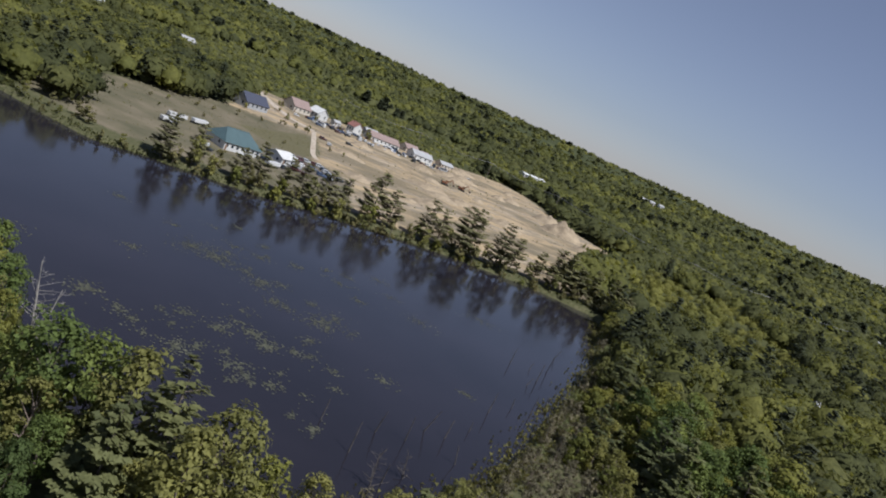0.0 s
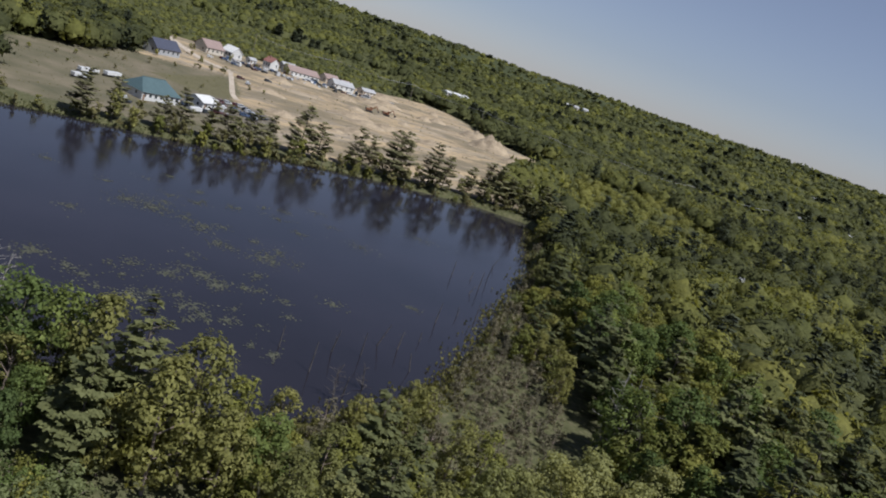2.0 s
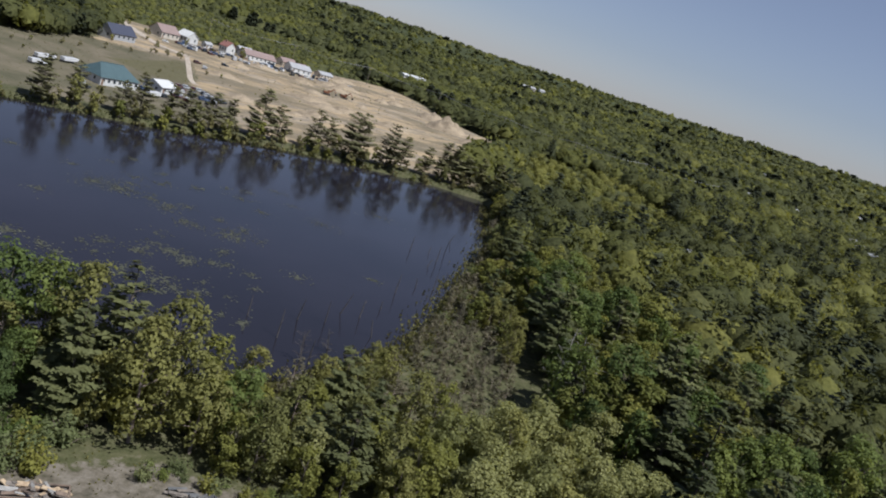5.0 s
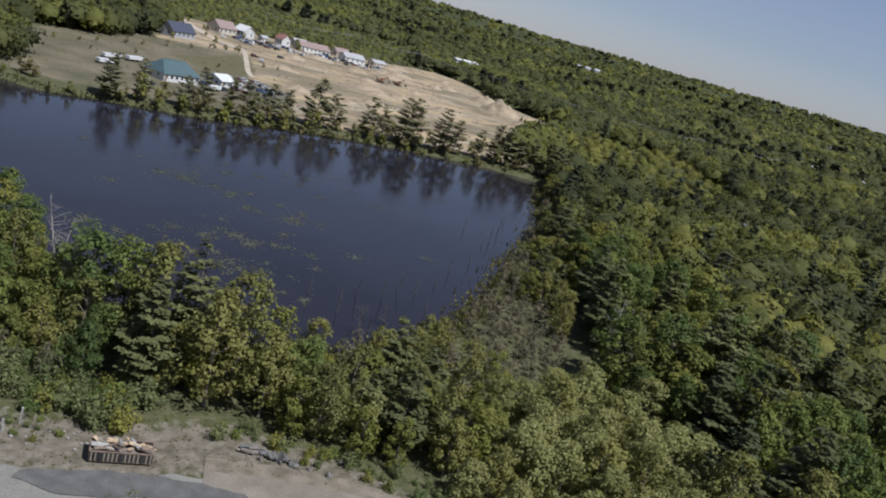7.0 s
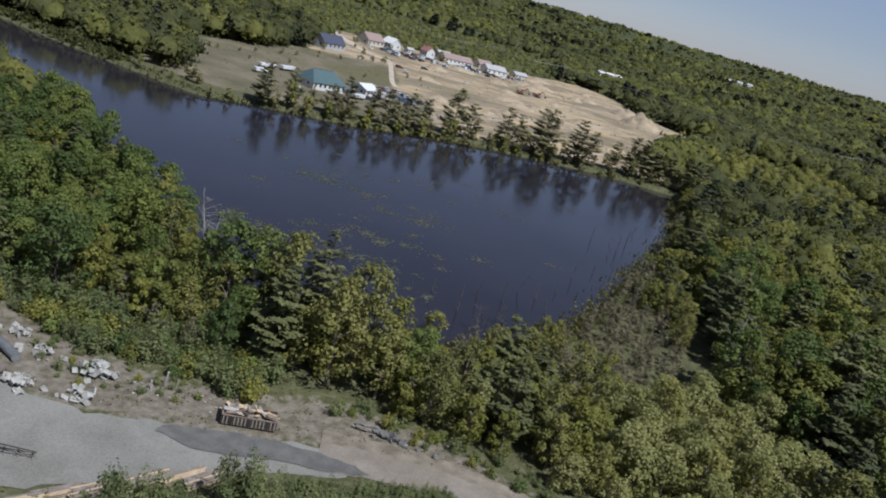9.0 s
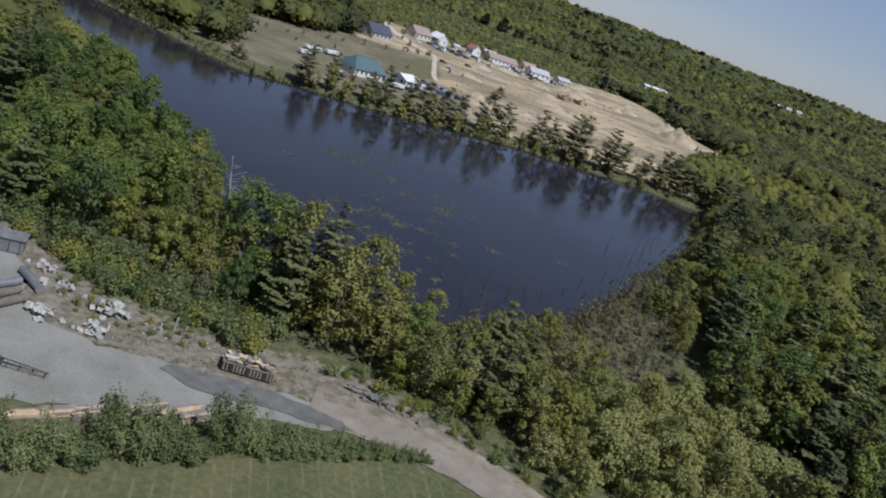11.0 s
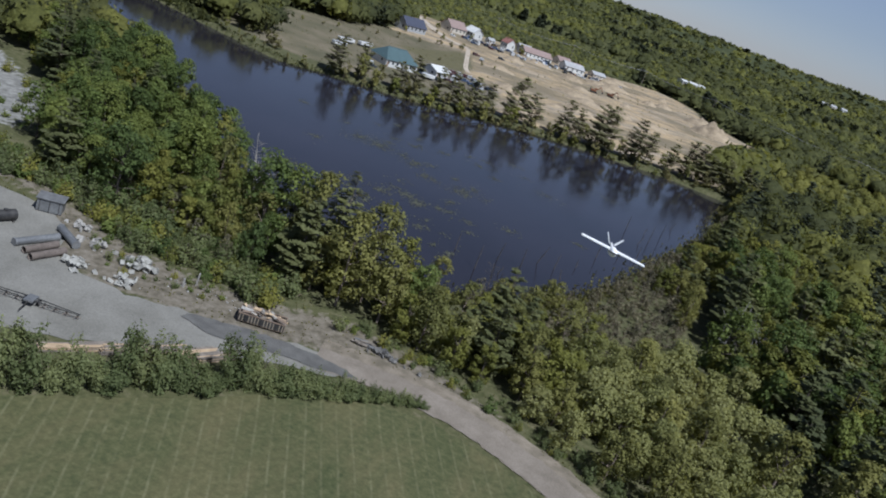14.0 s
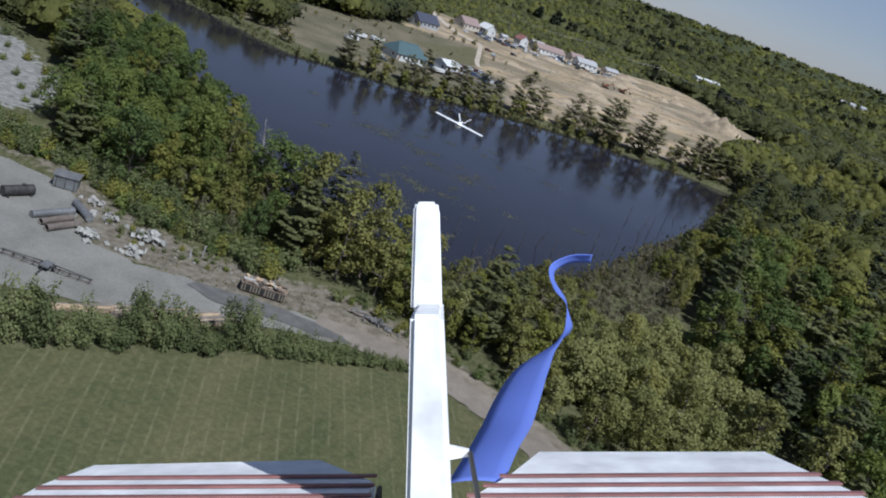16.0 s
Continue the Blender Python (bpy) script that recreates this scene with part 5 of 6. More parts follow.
house("faded red shed behind the barn", (-77, 640), 58, 9, 7, 2.8, 4.6, BROWNWALL, PINKROOF, 3, name="shed")
house("low pale shed at the village's end", (-60, 644), 50, 13, 7, 2.8, 4.6, CREAM, GREYROOF, 4, name="shed")
house("low grey store behind the workshop", (-116, 622), 45, 11, 7, 3.0, 5.0, GREYWALL, GREYROOF, 3, name="shed")
house("small open white shed among parked cars", (-98, 350), 66, 8, 9, 2.6, 4.4, WHITEWALL, WHITEWALL, 2, name="shed")
house("long low white building among the trees", (8, 850), 50, 34, 8, 3.0, 4.2, WHITEWALL, WHITEWALL, 8, z=gz(8, 850) + 9, foot=10.5, name="warehouse")
for px, py, c in ((236, 1600, WHITEWALL), (256, 1630, CREAM), (278, 1650, WHITEWALL)):
    house("white house among trees on the far hill", (px, py), 20, 11, 8, 5.0, 7.5, c, GREYROOF, 3, z=gz(px, py) + 9, foot=11.0)
for px, py in ((-300, 548), (-276, 462)):
    house("white house half hidden in the woods", (px, py), 70, 16, 10, 8.0, 11.0, WHITEWALL, GREYROOF, 4, z=gz(px, py) + 6, foot=8.0)
house("pale-roofed cabin half hidden in the woods", (-240, 566), 60, 10, 7, 9.0, 11.0, GREYWALL, GREYROOF, 3, z=gz(-240, 566) + 2, foot=4.0, name="cabin")
for px, py, ln, turn in ((352, 800, 20, 62), (398, 790, 26, 58), (372, 640, 30, 52), (352, 596, 34, 50), (334, 552, 30, 50), (610, 1030, 18, 50), (665, 1440, 40, 60), (690, 1460, 30, 60)):
    house("long pale-roofed building among the trees", (px, py), turn, ln, 7, 2.6, 3.6, GREYWALL, GREYROOF, 4, z=gz(px, py) + 7.5, foot=9.0, name="barn")
for px, py in ((118, 330), (170, 470)):
    house("small roof showing between the trees", (px, py), 40, 4, 3, 5.0, 6.2, GREYWALL, GREYROOF, 2, z=gz(px, py) + 1.5, foot=3.0, name="cabin")


def vehicle(label, at, turn, ln, wd, ht, col, cab=0.55, name="car"):
    """A car or van: lower body, cabin with glass, four wheels with tyres."""
    c = thing(name, label, name, (at[0], at[1], gz(*at)), turn, "parked vehicles")
    part("body", box(-ln / 2, ln / 2, -wd / 2, wd / 2, 0.32, ht * 0.58, 0.12), col, c)
    x0 = -ln / 2 + 0.15
    cabin = box(x0, x0 + ln * cab, -wd / 2 + 0.1, wd / 2 - 0.1, ht * 0.58, ht, 0.1)
    for v in cabin.verts:
        if v.co.z > ht * 0.8:
            v.co.x = v.co.x * 0.9 + x0 * 0.06
    part("cabin", cabin, col, c)
    part("windscreen", box(x0 + ln * cab - 0.12, x0 + ln * cab + 0.04, -wd / 2 + 0.2, wd / 2 - 0.2, ht * 0.62, ht * 0.93), GLASS, c)
    for y in (-1, 1):
        part("side_glass", box(x0 + 0.25, x0 + ln * cab - 0.3, y * (wd / 2 - 0.1) - 0.03, y * (wd / 2 - 0.1) + 0.03, ht * 0.64, ht * 0.92), GLASS, c)
        for x in (-ln * 0.32, ln * 0.32):
            w = part("wheel", rod((x, y * (wd / 2 - 0.1) - 0.1, 0.33), (x, y * (wd / 2 - 0.1) + 0.1, 0.33), 0.33, None, 14), BLACK, c)
            part("rim", rod((x, y * wd / 2 - 0.03, 0.33), (x, y * wd / 2 + 0.02, 0.33), 0.19, None, 10), GALV, w)


CARS = [paint("car_white", (0.62, 0.62, 0.61), 0.3), paint("car_dark", (0.03, 0.035, 0.04), 0.3), paint("car_maroon", (0.09, 0.035, 0.032), 0.3), paint("car_blue", (0.06, 0.09, 0.16), 0.3), paint("car_silver", (0.45, 0.46, 0.47), 0.3)]
TONE = ("white", "dark", "maroon", "blue", "silver")
for k, (px, py) in enumerate(((-99, 372), (-96.5, 375), (-94, 378), (-91.5, 380), (-89, 381), (-86.5, 378), (-84, 374), (-82, 369), (-83, 362), (-80, 357), (-88, 366), (-92, 362), (-101, 343), (-99, 340), (-90, 347), (-87, 352), (-85, 345), (-91, 356), (-94, 368), (-79, 364), (-77, 370), (-114, 314), (-110.5, 306), (-97, 336), (-93, 340), (-141, 548), (-136, 540), (-131, 532), (-130, 566), (-127, 574), (-122, 545), (-112, 470), (-106, 462), (-110, 590), (-84, 566), (-104, 502), (-88, 574), (-126, 548), (-120, 553), (-116, 548), (-109, 556), (-103, 562), (-97, 568), (-92, 560), (-137, 556), (-146, 532), (-70, 590), (-64, 600), (-60, 612), (-118, 560), (-113, 575), (-100, 578))):
    i = (k * 7 + k // 3) % 5
    vehicle("%s parked car on bare sandy ground" % TONE[i], (px, py), 25 + (k * 47) % 90, 4.5, 1.8, 1.5, CARS[i])
HOMES = ((-154, 468), (-155, 560), (-144, 574), (-121, 588), (-133, 583), (-104, 608), (-88, 640), (-76, 614), (-77, 640), (-60, 644), (-116, 622))
q = random.Random(61)
for k in range(48):
    u, off = q.random(), q.uniform(-4, 26)
    px, py = -152 + 98 * u + off * 0.6 + q.uniform(-4, 4), 552 + 88 * u - off + q.uniform(-4, 4)
    if min(math.hypot(px - a, py - b) for a, b in HOMES) < 11:
        continue
    i = k % 5
    if k % 4:
        vehicle("%s parked car on bare sandy ground" % TONE[i], (px, py), q.uniform(0, 180), 4.6, 1.85, 1.55, CARS[i])
    else:
        vehicle("%s parked van among the houses" % TONE[i], (px, py), q.uniform(0, 180), 6.4, 2.2, 2.6, CARS[i], 0.8, "van")
for px, py, turn, ln in ((-138, 341, 60, 8), (-132.5, 350, 64, 7), (-134, 325, 60, 6.5), (-95, 332, 60, 6)):
    t = thing("trailer", "long white box trailer parked on the meadow", "trailer", (px, py, gz(px, py)), turn, "white trailers")
    part("box_body", box(-ln / 2, ln / 2, -1.2, 1.2, 0.8, 2.1, 0.15), CARS[0], t)
    part("chassis", box(-ln / 2 - 0.8, ln / 2, -0.5, 0.5, 0.55, 0.8), DARKSTEEL, t)
    for y in (-1.1, 1.1):
        for x in (ln * 0.15, ln * 0.28):
            part("wheel", rod((x, y - 0.15, 0.42), (x, y + 0.15, 0.42), 0.42, None, 14), BLACK, t)


def excavator(at, turn, reach):
    e = thing("excavator", "orange-brown tracked excavator on the sand", "excavator", (at[0], at[1], gz(*at)), turn, "excavators on the sand")
    orange = paint("machine_orange", (0.2, 0.09, 0.045), 0.6)
    for y in (-1.1, 1.1):
        t = part("track", box(-2.1, 2.1, y - 0.3, y + 0.3, 0, 0.85, 0.25), BLACK, e)
        for x in (-1.4, 0, 1.4):
            part("track_wheel", rod((x, y - 0.33, 0.42), (x, y + 0.33, 0.42), 0.28, None, 12), DARKSTEEL, t)
    part("house", box(-2.2, 1.2, -1.3, 1.3, 1.0, 2.1, 0.12), orange, e)
    cab = part("cab", box(0.1, 1.5, 0.3, 1.3, 2.1, 3.0, 0.1), orange, e)
    part("cab_glass", box(1.48, 1.53, 0.4, 1.2, 2.2, 2.9), GLASS, cab)
    part("counterweight", box(-2.8, -2.2, -1.2, 1.2, 1.1, 2.2, 0.15), DARKSTEEL, e)
    part("boom", rod((1.0, -0.3, 1.8), (3.6, -0.3, 4.4), 0.35, 0.28, 6), orange, e)
    part("stick", rod((3.6, -0.3, 4.4), (3.6 + reach, -0.3, 2.0), 0.26, 0.2, 6), orange, e)
    part("bucket", box(3.3 + reach, 4.3 + reach, -0.9, 0.3, 1.0, 2.0, 0.2), DARKSTEEL, e)


excavator((-47, 530), 10, 1.6)
excavator((-37, 541), -20, 2.0)
SPOIL = plain("spoil", (0.197, 0.156, 0.107), (0.361, 0.291, 0.197), 0.15, 0.95, bump=0.6, fine=1.5)


def mound(at, rx, ry, h, seed, label, mat=None):
    q = np.random.RandomState(seed)
    bm = bmesh.new()
    bmesh.ops.create_grid(bm, x_segments=18, y_segments=18, size=1.0)
    for v in bm.verts:
        r = math.hypot(v.co.x, v.co.y)
        z = max(0.0, 1 - r**1.3)
        n = noise.noise(Vector((v.co.x * 3 + seed, v.co.y * 3, 0))) * 0.35 + noise.noise(Vector((v.co.x * 8, v.co.y * 8 + seed, 0))) * 0.14
        v.co = Vector((v.co.x * rx, v.co.y * ry, h * z * (1 + n) - (0.5 if z == 0 else 0.25)))
    ob = part("spoil_mound", bm, mat or SPOIL)
    ob.location = (at[0], at[1], gz(*at))
    tagged(ob, label, "mound", "mounds on the sand")


mound((30, 545), 14, 8, 9, 1, "steep grey-brown mound at the sand's edge")
mound((22, 590), 12, 9, 6, 2, "grey-brown mound of dug spoil")
mound((44, 516), 9, 6, 4.5, 3, "pale bluff of dug sand by the trees")
for k in range(34):
    px, py = rs.uniform(-105, 20), rs.uniform(390, 680)
    if inside(SAND, np.array([px]), np.array([py]))[0] and signed(SAND, np.array([px]), np.array([py]))[0] > 10:
        mound((px, py), rs.uniform(4, 15), rs.uniform(3, 7), rs.uniform(1.0, 3.8), 10 + k, "low mound of dug sandy soil")
TRACK = plain("sandy_track", (0.336, 0.28, 0.216), (0.464, 0.4, 0.32), 0.2, 0.95, fine=2.0)


def draped(name, mid, half, mat, label):
    bm = bmesh.new()
    rows = []
    pts = []
    for a, b in zip(mid, mid[1:]):
        n = max(2, int(math.hypot(b[0] - a[0], b[1] - a[1]) / 2.5))
        pts += [(a[0] + (b[0] - a[0]) * k / n, a[1] + (b[1] - a[1]) * k / n) for k in range(n)]
    pts.append(mid[-1])
    for i, p in enumerate(pts):
        a, b = pts[max(i - 1, 0)], pts[min(i + 1, len(pts) - 1)]
        t = Vector((b[0] - a[0], b[1] - a[1], 0)).normalized()
        rows.append([bm.verts.new((p[0] - t.y * s, p[1] + t.x * s, gz(p[0] - t.y * s, p[1] + t.x * s) + 0.12)) for s in (half, half / 2, 0, -half / 2, -half)])
    for r, q in zip(rows, rows[1:]):
        for k in range(4):
            bm.faces.new((r[k], q[k], q[k + 1], r[k + 1]))
    tagged(part(name, bm, mat), label, "road", kind="structure")


draped("track", [(-200, 600), (-185, 573), (-168, 543), (-148, 512), (-134, 496), (-122, 488)], 2.8, TRACK, "pale sandy track past the houses")
draped("footpath", [(-122, 488), (-112, 452), (-101, 412), (-95, 398)], 1.3, TRACK, "narrow sandy path along the lawn")


def power_line():
    """Wooden poles with a crossarm, joined by sagging wires, along the cut behind the sand."""
    spots = [(-150, 660), (-90, 690), (-30, 715), (30, 700), (80, 655), (135, 640), (200, 665), (280, 700)]
    tops = []
    for px, py in spots:
        p = thing("power_pole", "wooden power pole with a crossarm", "pole", (px, py, gz(px, py)), 20, "power poles")
        part("mast", rod((0, 0, -1), (0, 0, 15), 0.2, 0.13, 8), OLDWOOD, p)
        arm = part("crossarm", box(-1.4, 1.4, -0.07, 0.07, 14.0, 14.2), OLDWOOD, p)
        for x in (-1.2, 0.5, 1.2):
            part("insulator", rod((x, 0, 14.2), (x, 0, 14.45), 0.06, 0.05, 8), GLASS, arm)
        tops.append(Vector((px, py, gz(px, py) + 14.45)))
    for off in (-1.2, 0.5, 1.2):
        bm = bmesh.new()
        for a, b in zip(tops, tops[1:]):
            last = None
            for k in range(9):
                u = k / 8
                c = a.lerp(b, u) + Vector((off * 0.94, off * 0.34, -2.2 * 4 * u * (1 - u)))
                if last is not None:
                    rod_into(bm, last, c, 0.05, None, 4)
                last = c
        tagged(part("power_wire", bm, GALV), "sagging grey power wire between poles", "wire", "power wires")


power_line()
tufts("sand_weeds", "patches of weeds on the sand", SAND, 1800, 0.7, MASS_OLIVE, 27)


# ---- on the water and at its edge ----
PAD = foliage("lily_pads", (0.058, 0.062, 0.046), (0.08, 0.084, 0.06), (0.108, 0.11, 0.078), 0.1, stuff=True)


def lily_patch(x, y, rx, ry, count, seed, turn=0.0):
    """Floating leaves as flat six-sided pads."""
    r = np.random.RandomState(seed)
    a, d = r.uniform(0, 6.283, count), np.abs(r.normal(0, 0.55, count))
    px, py = np.cos(a) * d * rx, np.sin(a) * d * ry
    c, s = math.cos(radians(turn)), math.sin(radians(turn))
    px, py = x + px * c - py * s, y + px * s + py * c
    size = r.uniform(0.08, 0.26, count)
    k = np.arange(6) * 1.0472
    ring = np.stack([px[:, None] + np.cos(k) * size[:, None], py[:, None] + np.sin(k) * size[:, None], np.full((count, 6), 0.02) + r.uniform(0, 0.03, (count, 1))], 2)
    f = (np.arange(count) * 6)[:, None] + np.arange(6)[None]
    faces = np.concatenate([f[:, [0, 1, 2, 3]], f[:, [0, 3, 4, 5]]])
    return ring.reshape(-1, 3), faces, np.tile(r.uniform(0, 1, count), 2)


vs, fs, ts, base = [], [], [], 0
spots = ((-71, 206, 5, 2.5, 150, 0), (-65, 206, 6, 2.2, 200, -5), (-58, 206, 3, 1.5, 50, 0), (-53, 201, 4, 1.2, 60, 0), (-70, 159, 3.5, 1.6, 70, 10), (-38, 196, 4.5, 2.2, 150, -10), (-36, 203, 2.5, 1.2, 50, 0),
         (-45, 174, 4.5, 1.0, 120, -8), (-41, 171, 3.5, 1.4, 130, -5), (-37, 174, 2.5, 0.8, 50, 0), (-50, 169, 4, 1.0, 70, -8), (-49, 158, 1.6, 1.2, 60, 0), (-50, 208, 3, 1.0, 40, 0), (-26, 149, 1.6, 0.9, 60, 0), (-27, 167, 2, 0.8, 25, 0),
         (-36, 163, 1.2, 0.6, 20, 0), (-38, 154, 1.0, 0.6, 16, 0), (-29, 174, 2.5, 0.8, 30, 0), (-59, 165, 1.5, 0.6, 14, 0), (-45, 195, 2.5, 1.0, 40, 0), (-42, 205, 2.5, 0.8, 35, 0), (-30, 150, 1.2, 0.8, 24, 0), (-20, 230, 8, 2, 60, 5), (-5, 260, 8, 2, 60, 0), (-35, 250, 8, 2, 50, 0), (-90, 170, 4, 2, 30, 0), (5, 300, 6, 2, 40, 0))
_r = random.Random(8)
spots += tuple((_r.gauss(-48, 17), _r.uniform(148, 240), _r.uniform(1.5, 4.5), _r.uniform(0.6, 1.4), _r.randint(14, 60), _r.uniform(-12, 12)) for _k in range(46))
for k, (x, y, rx, ry, c, turn) in enumerate(spots):
    v, f, t = lily_patch(x, y, rx * 0.9, ry * 3.0, int(c * 1.5), 400 + k, turn)
    vs.append(v), fs.append(f + base), ts.append(t)
    base += len(v)
tagged(new("lily_pads", mesh_of("lily_pads", np.concatenate(vs), np.concatenate(fs), PAD, np.concatenate(ts))), "drifts of yellow-green lily pads on dark water", "water plants", kind="stuff")
SNAGWOOD = plain("wet_snag", (0.04, 0.036, 0.034), (0.12, 0.105, 0.095), 2.0, 0.9)


def snag(at, h, lean, turn, seed):
    """A dead stem standing in the water, with a few stubs."""
    q = random.Random(seed)
    s = thing("snag", "bare dead tree stem standing in the water", "dead tree", (at[0], at[1], -1.2), turn, "snags in the pond")
    tip = Vector((math.sin(radians(lean)) * h, 0, h))
    part("stem", rod((0, 0, 0), tip, 0.13, 0.05, 6), SNAGWOOD, s)
    for k in range(3):
        u = q.uniform(0.45, 0.9)
        a = q.uniform(0, 6.283)
        part("branch", rod(tip * u, tip * u + Vector((math.cos(a) * 0.6, math.sin(a) * 0.6, q.uniform(0.2, 0.6))), 0.03, 0.012, 4), SNAGWOOD, s)


q = random.Random(77)
for k, (px, py) in enumerate(((-13, 160), (-11, 167), (-7, 168), (4, 232), (9, 234), (11, 227), (5, 199), (9, 200), (13, 212), (-26, 153), (-16, 150), (-18, 158), (-3, 176), (0, 190), (-4, 160), (8, 220), (14, 240), (-20, 147), (-14, 143) , (16, 255))):
    snag((px, py), q.uniform(2.8, 6.5), q.uniform(-22, 24), q.uniform(0, 360), k)


def dead_tree(at, h, seed, lean=6, mat=None):
    q = random.Random(seed)
    t = thing("dead_tree", "bare pale grey dead tree with many branches", "dead tree", (at[0], at[1], gz(*at) - 0.2), q.uniform(0, 360), "dead trees")
    tip = Vector((math.sin(radians(lean)) * h, 0, h))
    part("trunk", rod((0, 0, 0), tip, h * 0.016 + 0.03, 0.04, 7), mat or DEADWOOD, t)
    for k in range(15):
        u = 0.28 + 0.7 * k / 15
        a = q.uniform(0, 6.283)
        ln = h * (0.42 - 0.3 * u) * q.uniform(0.7, 1.2)
        end = tip * u + Vector((math.cos(a) * ln, math.sin(a) * ln, ln * q.uniform(0.1, 0.7)))
        b = rod(tip * u, end, 0.07 * (1.2 - u), 0.02, 5)
        for j in range(3):
            w = tip * u + (end - tip * u) * (0.45 + 0.18 * j)
            rod_into(b, w, w + Vector((q.uniform(-1, 1), q.uniform(-1, 1), q.uniform(0, 0.8))) * ln * 0.3, 0.025, 0.01, 4)
        part("branch", b, mat or DEADWOOD, t)


for k, (px, py, h) in enumerate(((26, 146, 12), (31, 150, 14), (34, 146, 12), (29, 154, 13), (-64.5, 137.5, 11.5), (-63, 135, 9), (-62, 132, 7), (-15, 140, 7), (-11, 147, 6), (36, 158, 8))):
    dead_tree((px, py), h, 500 + k, 5 + (k * 5) % 11, SNAGWOOD if k in (7, 8) else None)


def reeds(name, label, line, count, size, mat, seed, spread):
    """Low sedge and brush along a line of the shore, as one mass."""
    r = np.random.RandomState(seed)
    pts = np.array(line, float)
    seg = r.randint(0, len(pts) - 1, count)
    u = r.uniform(0, 1, count)[:, None]
    p = pts[seg] * (1 - u) + pts[seg + 1] * u + r.normal(0, spread, (count, 2))
    z = np.maximum(ground_z(p[:, 0], p[:, 1]), 0)
    c = np.stack([p[:, 0], p[:, 1], z + size * r.uniform(0.2, 0.8, count)], 1)
    v = leaf_sprays(r, c, r.normal(0, 1, (count, 3)) * (1, 1, 0.3), size)
    tagged(new(name, mesh_of(name, v, sprays(count), mat, r.uniform(0, 1, count))), label, "reeds", kind="stuff")


reeds("far_sedge", "olive sedge and brush along the far bank", line, 1800, 0.55, MASS_LEAF, 3, 1.1)
reeds("near_sedge", "brown sedge at the pond's marshy end", [(-30, 120), (-18, 127), (-8, 138), (1, 152), (7, 172), (15, 205), (24, 239), (30, 262), (34, 303), (39, 335)], 6000, 0.55, MASS_OLIVE, 5, 2.2)
reeds("left_sedge", "green brush along the near bank", [(-30, 120), (-45, 119), (-56, 123), (-64, 133), (-77, 145), (-91, 155), (-107, 171), (-121, 177), (-146, 191), (-176, 209)], 5000, 0.7, MASS_LEAF, 7, 1.2)
reeds("bank_brush", "overhanging brush along the far left bank", [(-160, 267), (-190, 276), (-230, 289), (-330, 334)], 3500, 1.6, MASS_LEAF, 9, 1.5)


# ---- the model aeroplanes ----
FOAM = plain("white_foam", (0.8, 0.8, 0.8), (0.86, 0.86, 0.86), 4.0, 0.5, bump=0.03)
STRIPE = plain("dark_red_stripe", (0.2, 0.09, 0.085), (0.3, 0.14, 0.125), 6.0, 0.5, bump=0.02)
STREAMER, _n, _l, _b = material("blue_streamer", 0.45, 0.0, 0.3)
_b.inputs["Base Color"].default_value = (0.26, 0.36, 0.88, 1)
_t, _x = _n.new("ShaderNodeBsdfTranslucent"), _n.new("ShaderNodeMixShader")
_t.inputs[0].default_value, _x.inputs[0].default_value = (0.36, 0.48, 0.98, 1), 0.5
_l.new(_b.outputs[0], _x.inputs[1])
_l.new(_t.outputs[0], _x.inputs[2])
_l.new(_x.outputs[0], _n["Material Output"].inputs[0])


def slab(outline, z0, z1, bevel=0.0):
    """A plate from its outline in x and y."""
    bm = bmesh.new()
    f = bm.faces.new([bm.verts.new((x, y, z0)) for x, y in outline])
    r = bmesh.ops.extrude_face_region(bm, geom=[f])
    for v in r["geom"]:
        if isinstance(v, bmesh.types.BMVert):
            v.co.z = z1
    if bevel:
        bmesh.ops.bevel(bm, geom=list(bm.edges), offset=bevel, segments=2, affect="EDGES")
    return bm


def chaser():
    """The second aeroplane, in flight over the pond: straight wing, pod, boom and two fins."""
    p = thing("model_aeroplane", "white model aeroplane in flight with two tail fins", "aeroplane")
    part("wing", slab([(-0.62, 0.0), (-0.6, 0.13), (0, 0.17), (0.6, 0.13), (0.62, 0.0), (0, -0.02)], -0.012, 0.014, 0.006), FOAM, p)
    for s in (-1, 1):
        part("aileron", slab([(s * 0.58, 0.135), (s * 0.57, 0.165), (s * 0.2, 0.19), (s * 0.2, 0.165)], -0.006, 0.006), FOAM, p)
        m = pose(s * 0.05, 0.42, 0.03, 0, -s * 55, 0)
        f = slab([(0, 0), (0.19, 0.05), (0.19, 0.12), (0, 0.14)], -0.006, 0.006)
        if s < 0:
            bmesh.ops.scale(f, vec=(-1, 1, 1), verts=f.verts)
        bmesh.ops.transform(f, matrix=m, verts=f.verts)
        part("tail_fin", f, FOAM, p)
    pod = bmesh.new()
    bmesh.ops.create_uvsphere(pod, u_segments=16, v_segments=10, radius=1.0)
    bmesh.ops.scale(pod, vec=(0.075, 0.28, 0.08), verts=pod.verts)
    bmesh.ops.translate(pod, vec=(0, 0.0, -0.02), verts=pod.verts)
    part("pod", pod, FOAM, p)
    part("boom", rod((0, 0.15, 0), (0, 0.55, 0.03), 0.03, 0.018, 10), FOAM, p)
    prop = part("propeller", slab([(-0.11, -0.266), (0.11, -0.27), (0.11, -0.28), (-0.11, -0.276)], -0.012, 0.012), BLACK, p)
    part("spinner", rod((0, -0.26, -0.015), (0, -0.3, -0.015), 0.018, 0.004, 10), BLACK, prop)
    return p


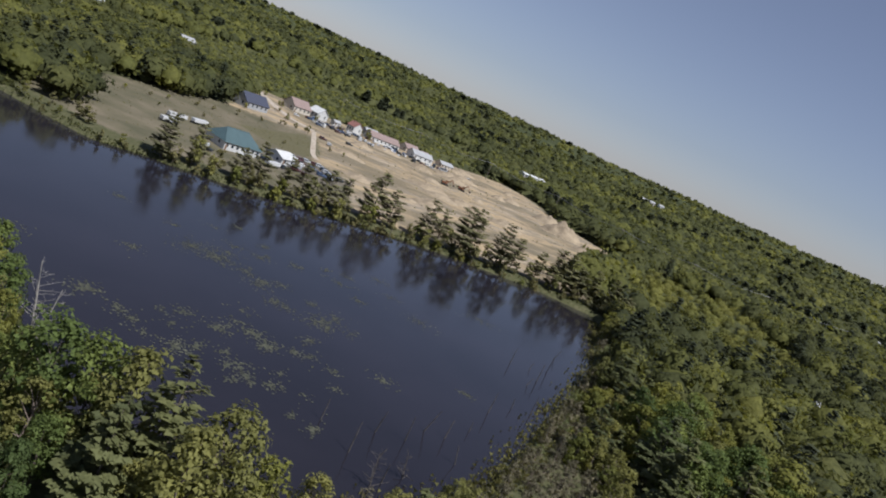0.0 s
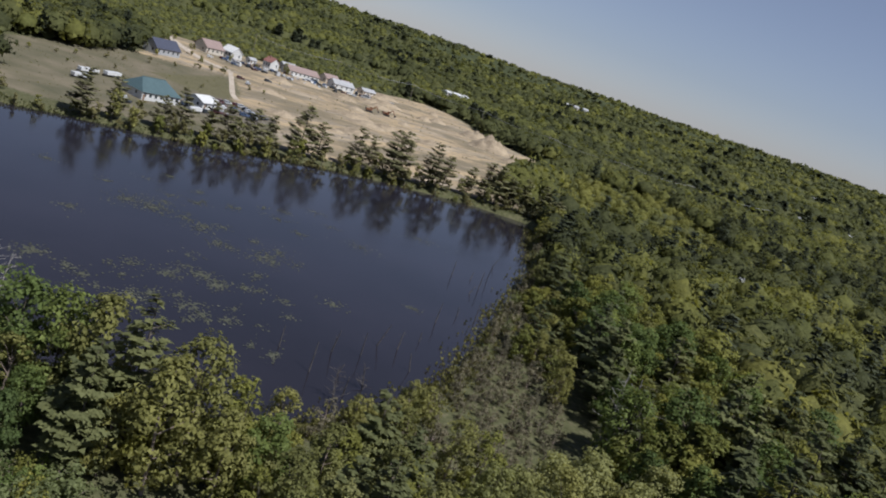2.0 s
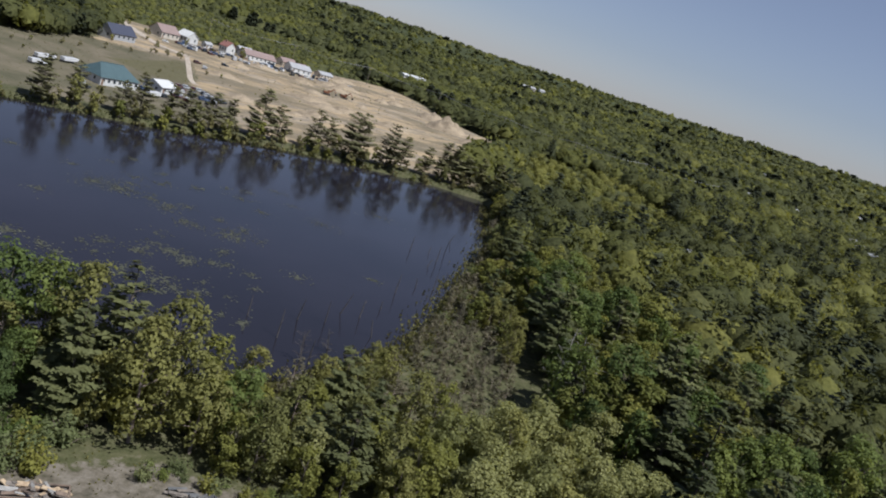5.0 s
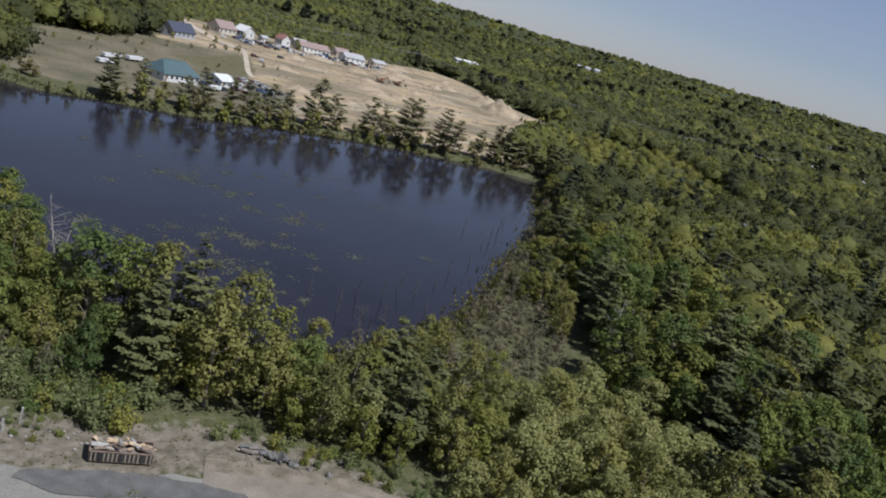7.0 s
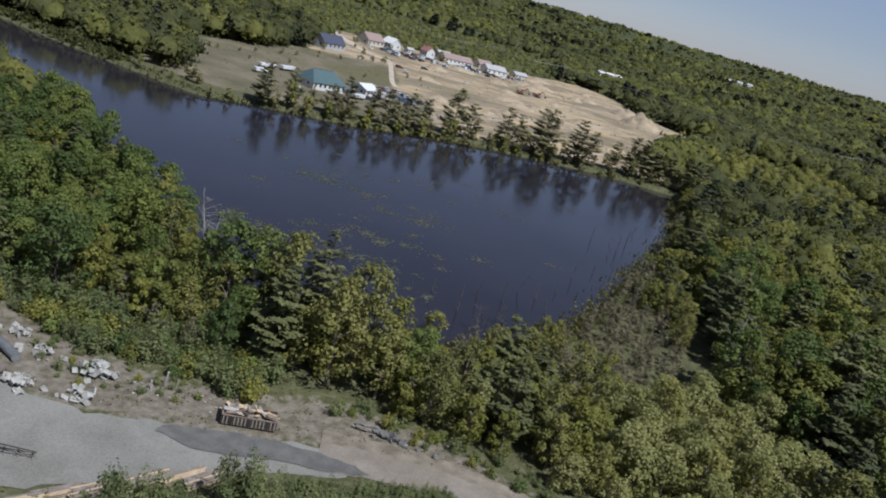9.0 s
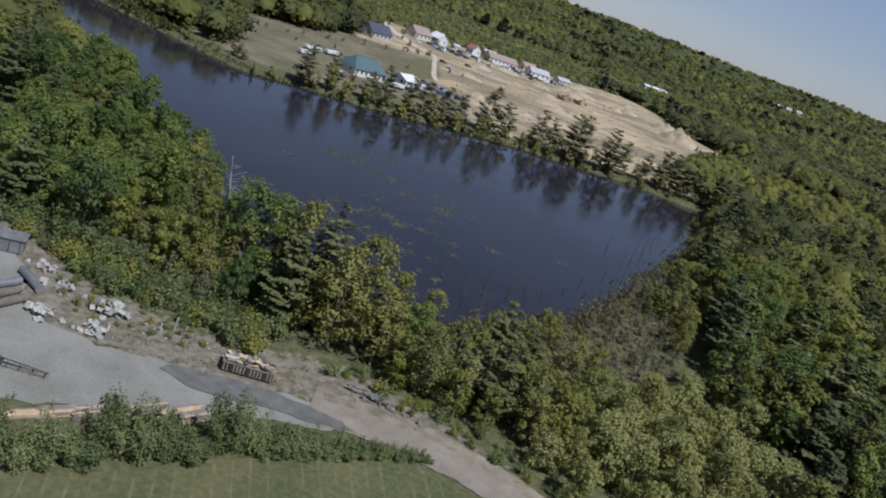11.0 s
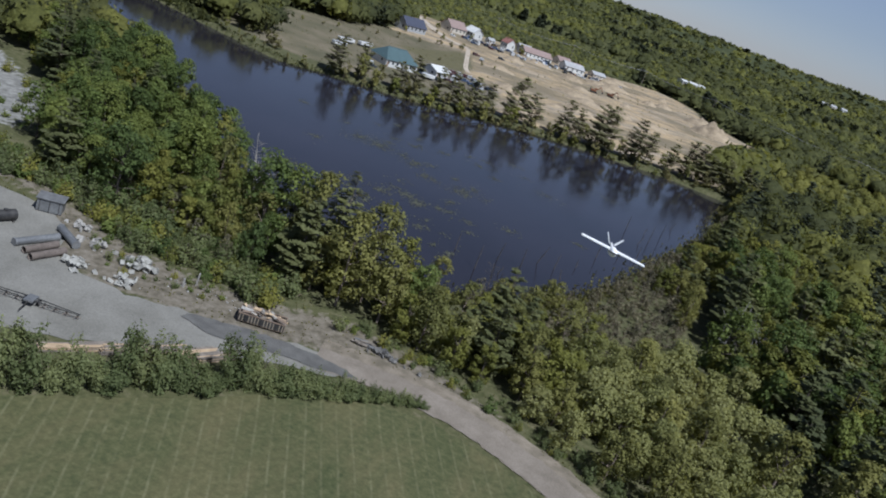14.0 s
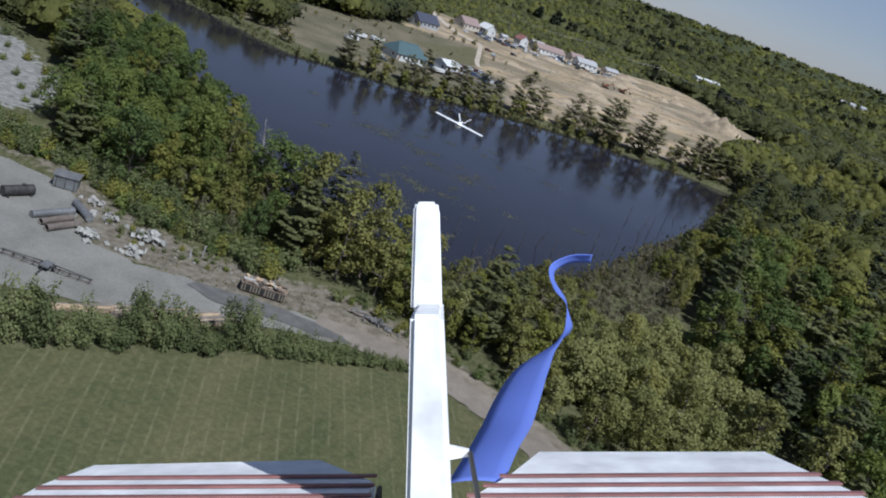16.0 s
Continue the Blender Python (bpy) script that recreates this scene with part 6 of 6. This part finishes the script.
CHASER = (2.12, 12.6, 49.4)
plane = chaser()
plane.matrix_world = pose(CHASER[0], CHASER[1], CHASER[2], -6, 6, 8) @ Matrix.Diagonal((1.2, 1.2, 1.2, 1))


def own_tail():
    """The tail of the aeroplane that carries the view: fin, stabiliser halves with red lines, rod and streamer.
    Built along -z, x to the right and y up, and set where it flies at the end."""
    t = thing("aeroplane_tail", "white foam model aeroplane tail with red stripes", "aeroplane")
    t.matrix_world = heading(7.73, -9.66, 53.86, 12.11, -19.37, 20.81)

    def laid(bm, m):
        bmesh.ops.transform(bm, matrix=m, verts=bm.verts)
        return bm

    flat = Matrix(((1, 0, 0, 0), (0, 0, 1, -0.125), (0, -1, 0, 0), (0, 0, 0, 1)))
    # plates in x and distance, lying level
    right = [(0.005, 0.405), (0.036, 0.462), (0.058, 0.514), (0.200, 0.514), (0.224, 0.36), (0.005, 0.36)]
    left = [(-0.036, 0.42), (-0.036, 0.447), (-0.072, 0.494), (-0.203, 0.482), (-0.215, 0.44), (-0.218, 0.36), (-0.036, 0.36)]
    for name, line in (("stabiliser_half", right), ("stabiliser_half", left)):
        half = part(name, laid(slab(line, -0.008, 0.0, 0.002), flat), FOAM, t)
        s = 1 if line is right else -1
        for d, inner, outer in ((0.452, 0.031 if s > 0 else 0.036, 0.208), (0.434, 0.021 if s > 0 else 0.036, 0.211), (0.416, 0.012 if s > 0 else 0.036, 0.214)):
            part("stripe", laid(slab([(s * inner, d), (s * outer, d + 0.004 * s), (s * outer, d + 0.0042 + 0.004 * s), (s * inner, d + 0.0042)], 0.0005, 0.0015), flat), STRIPE, half, "dark red stripe")
    # fin, seen on edge, with the rudder's gap
    part("fin", slab([(-0.0166, -0.125), (-0.0142, -0.0285), (0.0002, -0.0285), (0.0043, -0.125)], -0.46, -0.36, 0.002), FOAM, t)
    part("rudder", slab([(-0.0168, -0.0318), (-0.0152, 0.022), (-0.0140, 0.0246), (-0.0030, 0.0246), (-0.0018, 0.021), (-0.0004, -0.0318)], -0.46, -0.43, 0.0015), FOAM, t)
    horn = part("horn", laid(slab([(0.0, -0.1165), (0.003, -0.108), (0.0145, -0.1105), (0.0145, -0.114)], -0.46, -0.456), Matrix.Identity(4)), FOAM, t)
    part("pushrod", rod((0.015, -0.112, -0.456), (0.0185, -0.124, -0.30), 0.0014, 0.0014, 8), DARKSTEEL, t, "dark steel pushrod")
    part("hinge_block", box(-0.034, -0.0315, -0.14, -0.1225, -0.43, -0.415, 0.0008), DARKSTEEL, t, "dark hinge block")
    # streamer: middle line, half width, twist
    rows = [(0.0186, -0.1325, -0.47, 0.016, 0), (0.0333, -0.1325, -0.55, 0.0165, 3), (0.0528, -0.143, -0.68, 0.0205, 4), (0.073, -0.141, -0.8, 0.0218, 8), (0.101, -0.1446, -0.97, 0.022, 14), (0.1319, -0.1449, -1.12, 0.022, 42), (0.176, -0.1438, -1.28, 0.022, 74), (0.2201, -0.1313, -1.45, 0.022, 112), (0.2385, -0.1133, -1.6, 0.022, 104), (0.2466, -0.0953, -1.75, 0.022, 128), (0.2496, -0.066, -1.9, 0.022, 116), (0.2682, -0.0436, -2.0, 0.022, 108), (0.3231, -0.0257, -2.1, 0.022, 92), (0.3849, -0.0249, -2.15, 0.022, 94)]
    bm = bmesh.new()
    fine = []
    for k in range(len(rows) - 1):
        p = [rows[max(0, min(len(rows) - 1, k + d))] for d in (-1, 0, 1, 2)]
        for j in range(6):
            u = j / 6
            fine.append([0.5 * (2 * b + (c - a) * u + (2 * a - 5 * b + 4 * c - d) * u * u + (3 * b - a - 3 * c + d) * u**3) for a, b, c, d in zip(*p)])
    fine.append(list(rows[-1]))
    prev = None
    for x, y, z, w, tw in fine:
        c, s = math.cos(radians(tw)), math.sin(radians(tw))
        now = [bm.verts.new((x + c * w * e, y + s * w * e * 0.5 + 0.12 * w * (1 - e * e), z + s * w * e)) for e in (-1, -0.5, 0, 0.5, 1)]
        if prev:
            for k in range(4):
                bm.faces.new((prev[k], prev[k + 1], now[k + 1], now[k]))
        prev = now
    st = part("streamer", bm, STREAMER, t, "twisting blue crepe streamer")
    st.modifiers.new("thickness", "SOLIDIFY").thickness = 0.0004
    for f in st.data.polygons:
        f.use_smooth = True


own_tail()
drop_proto(MAPLES + BIRCHES + OAKS + PINES + BUSHES + HEDGES + SCRUBS + WILLOWS + TALL + SHORE)
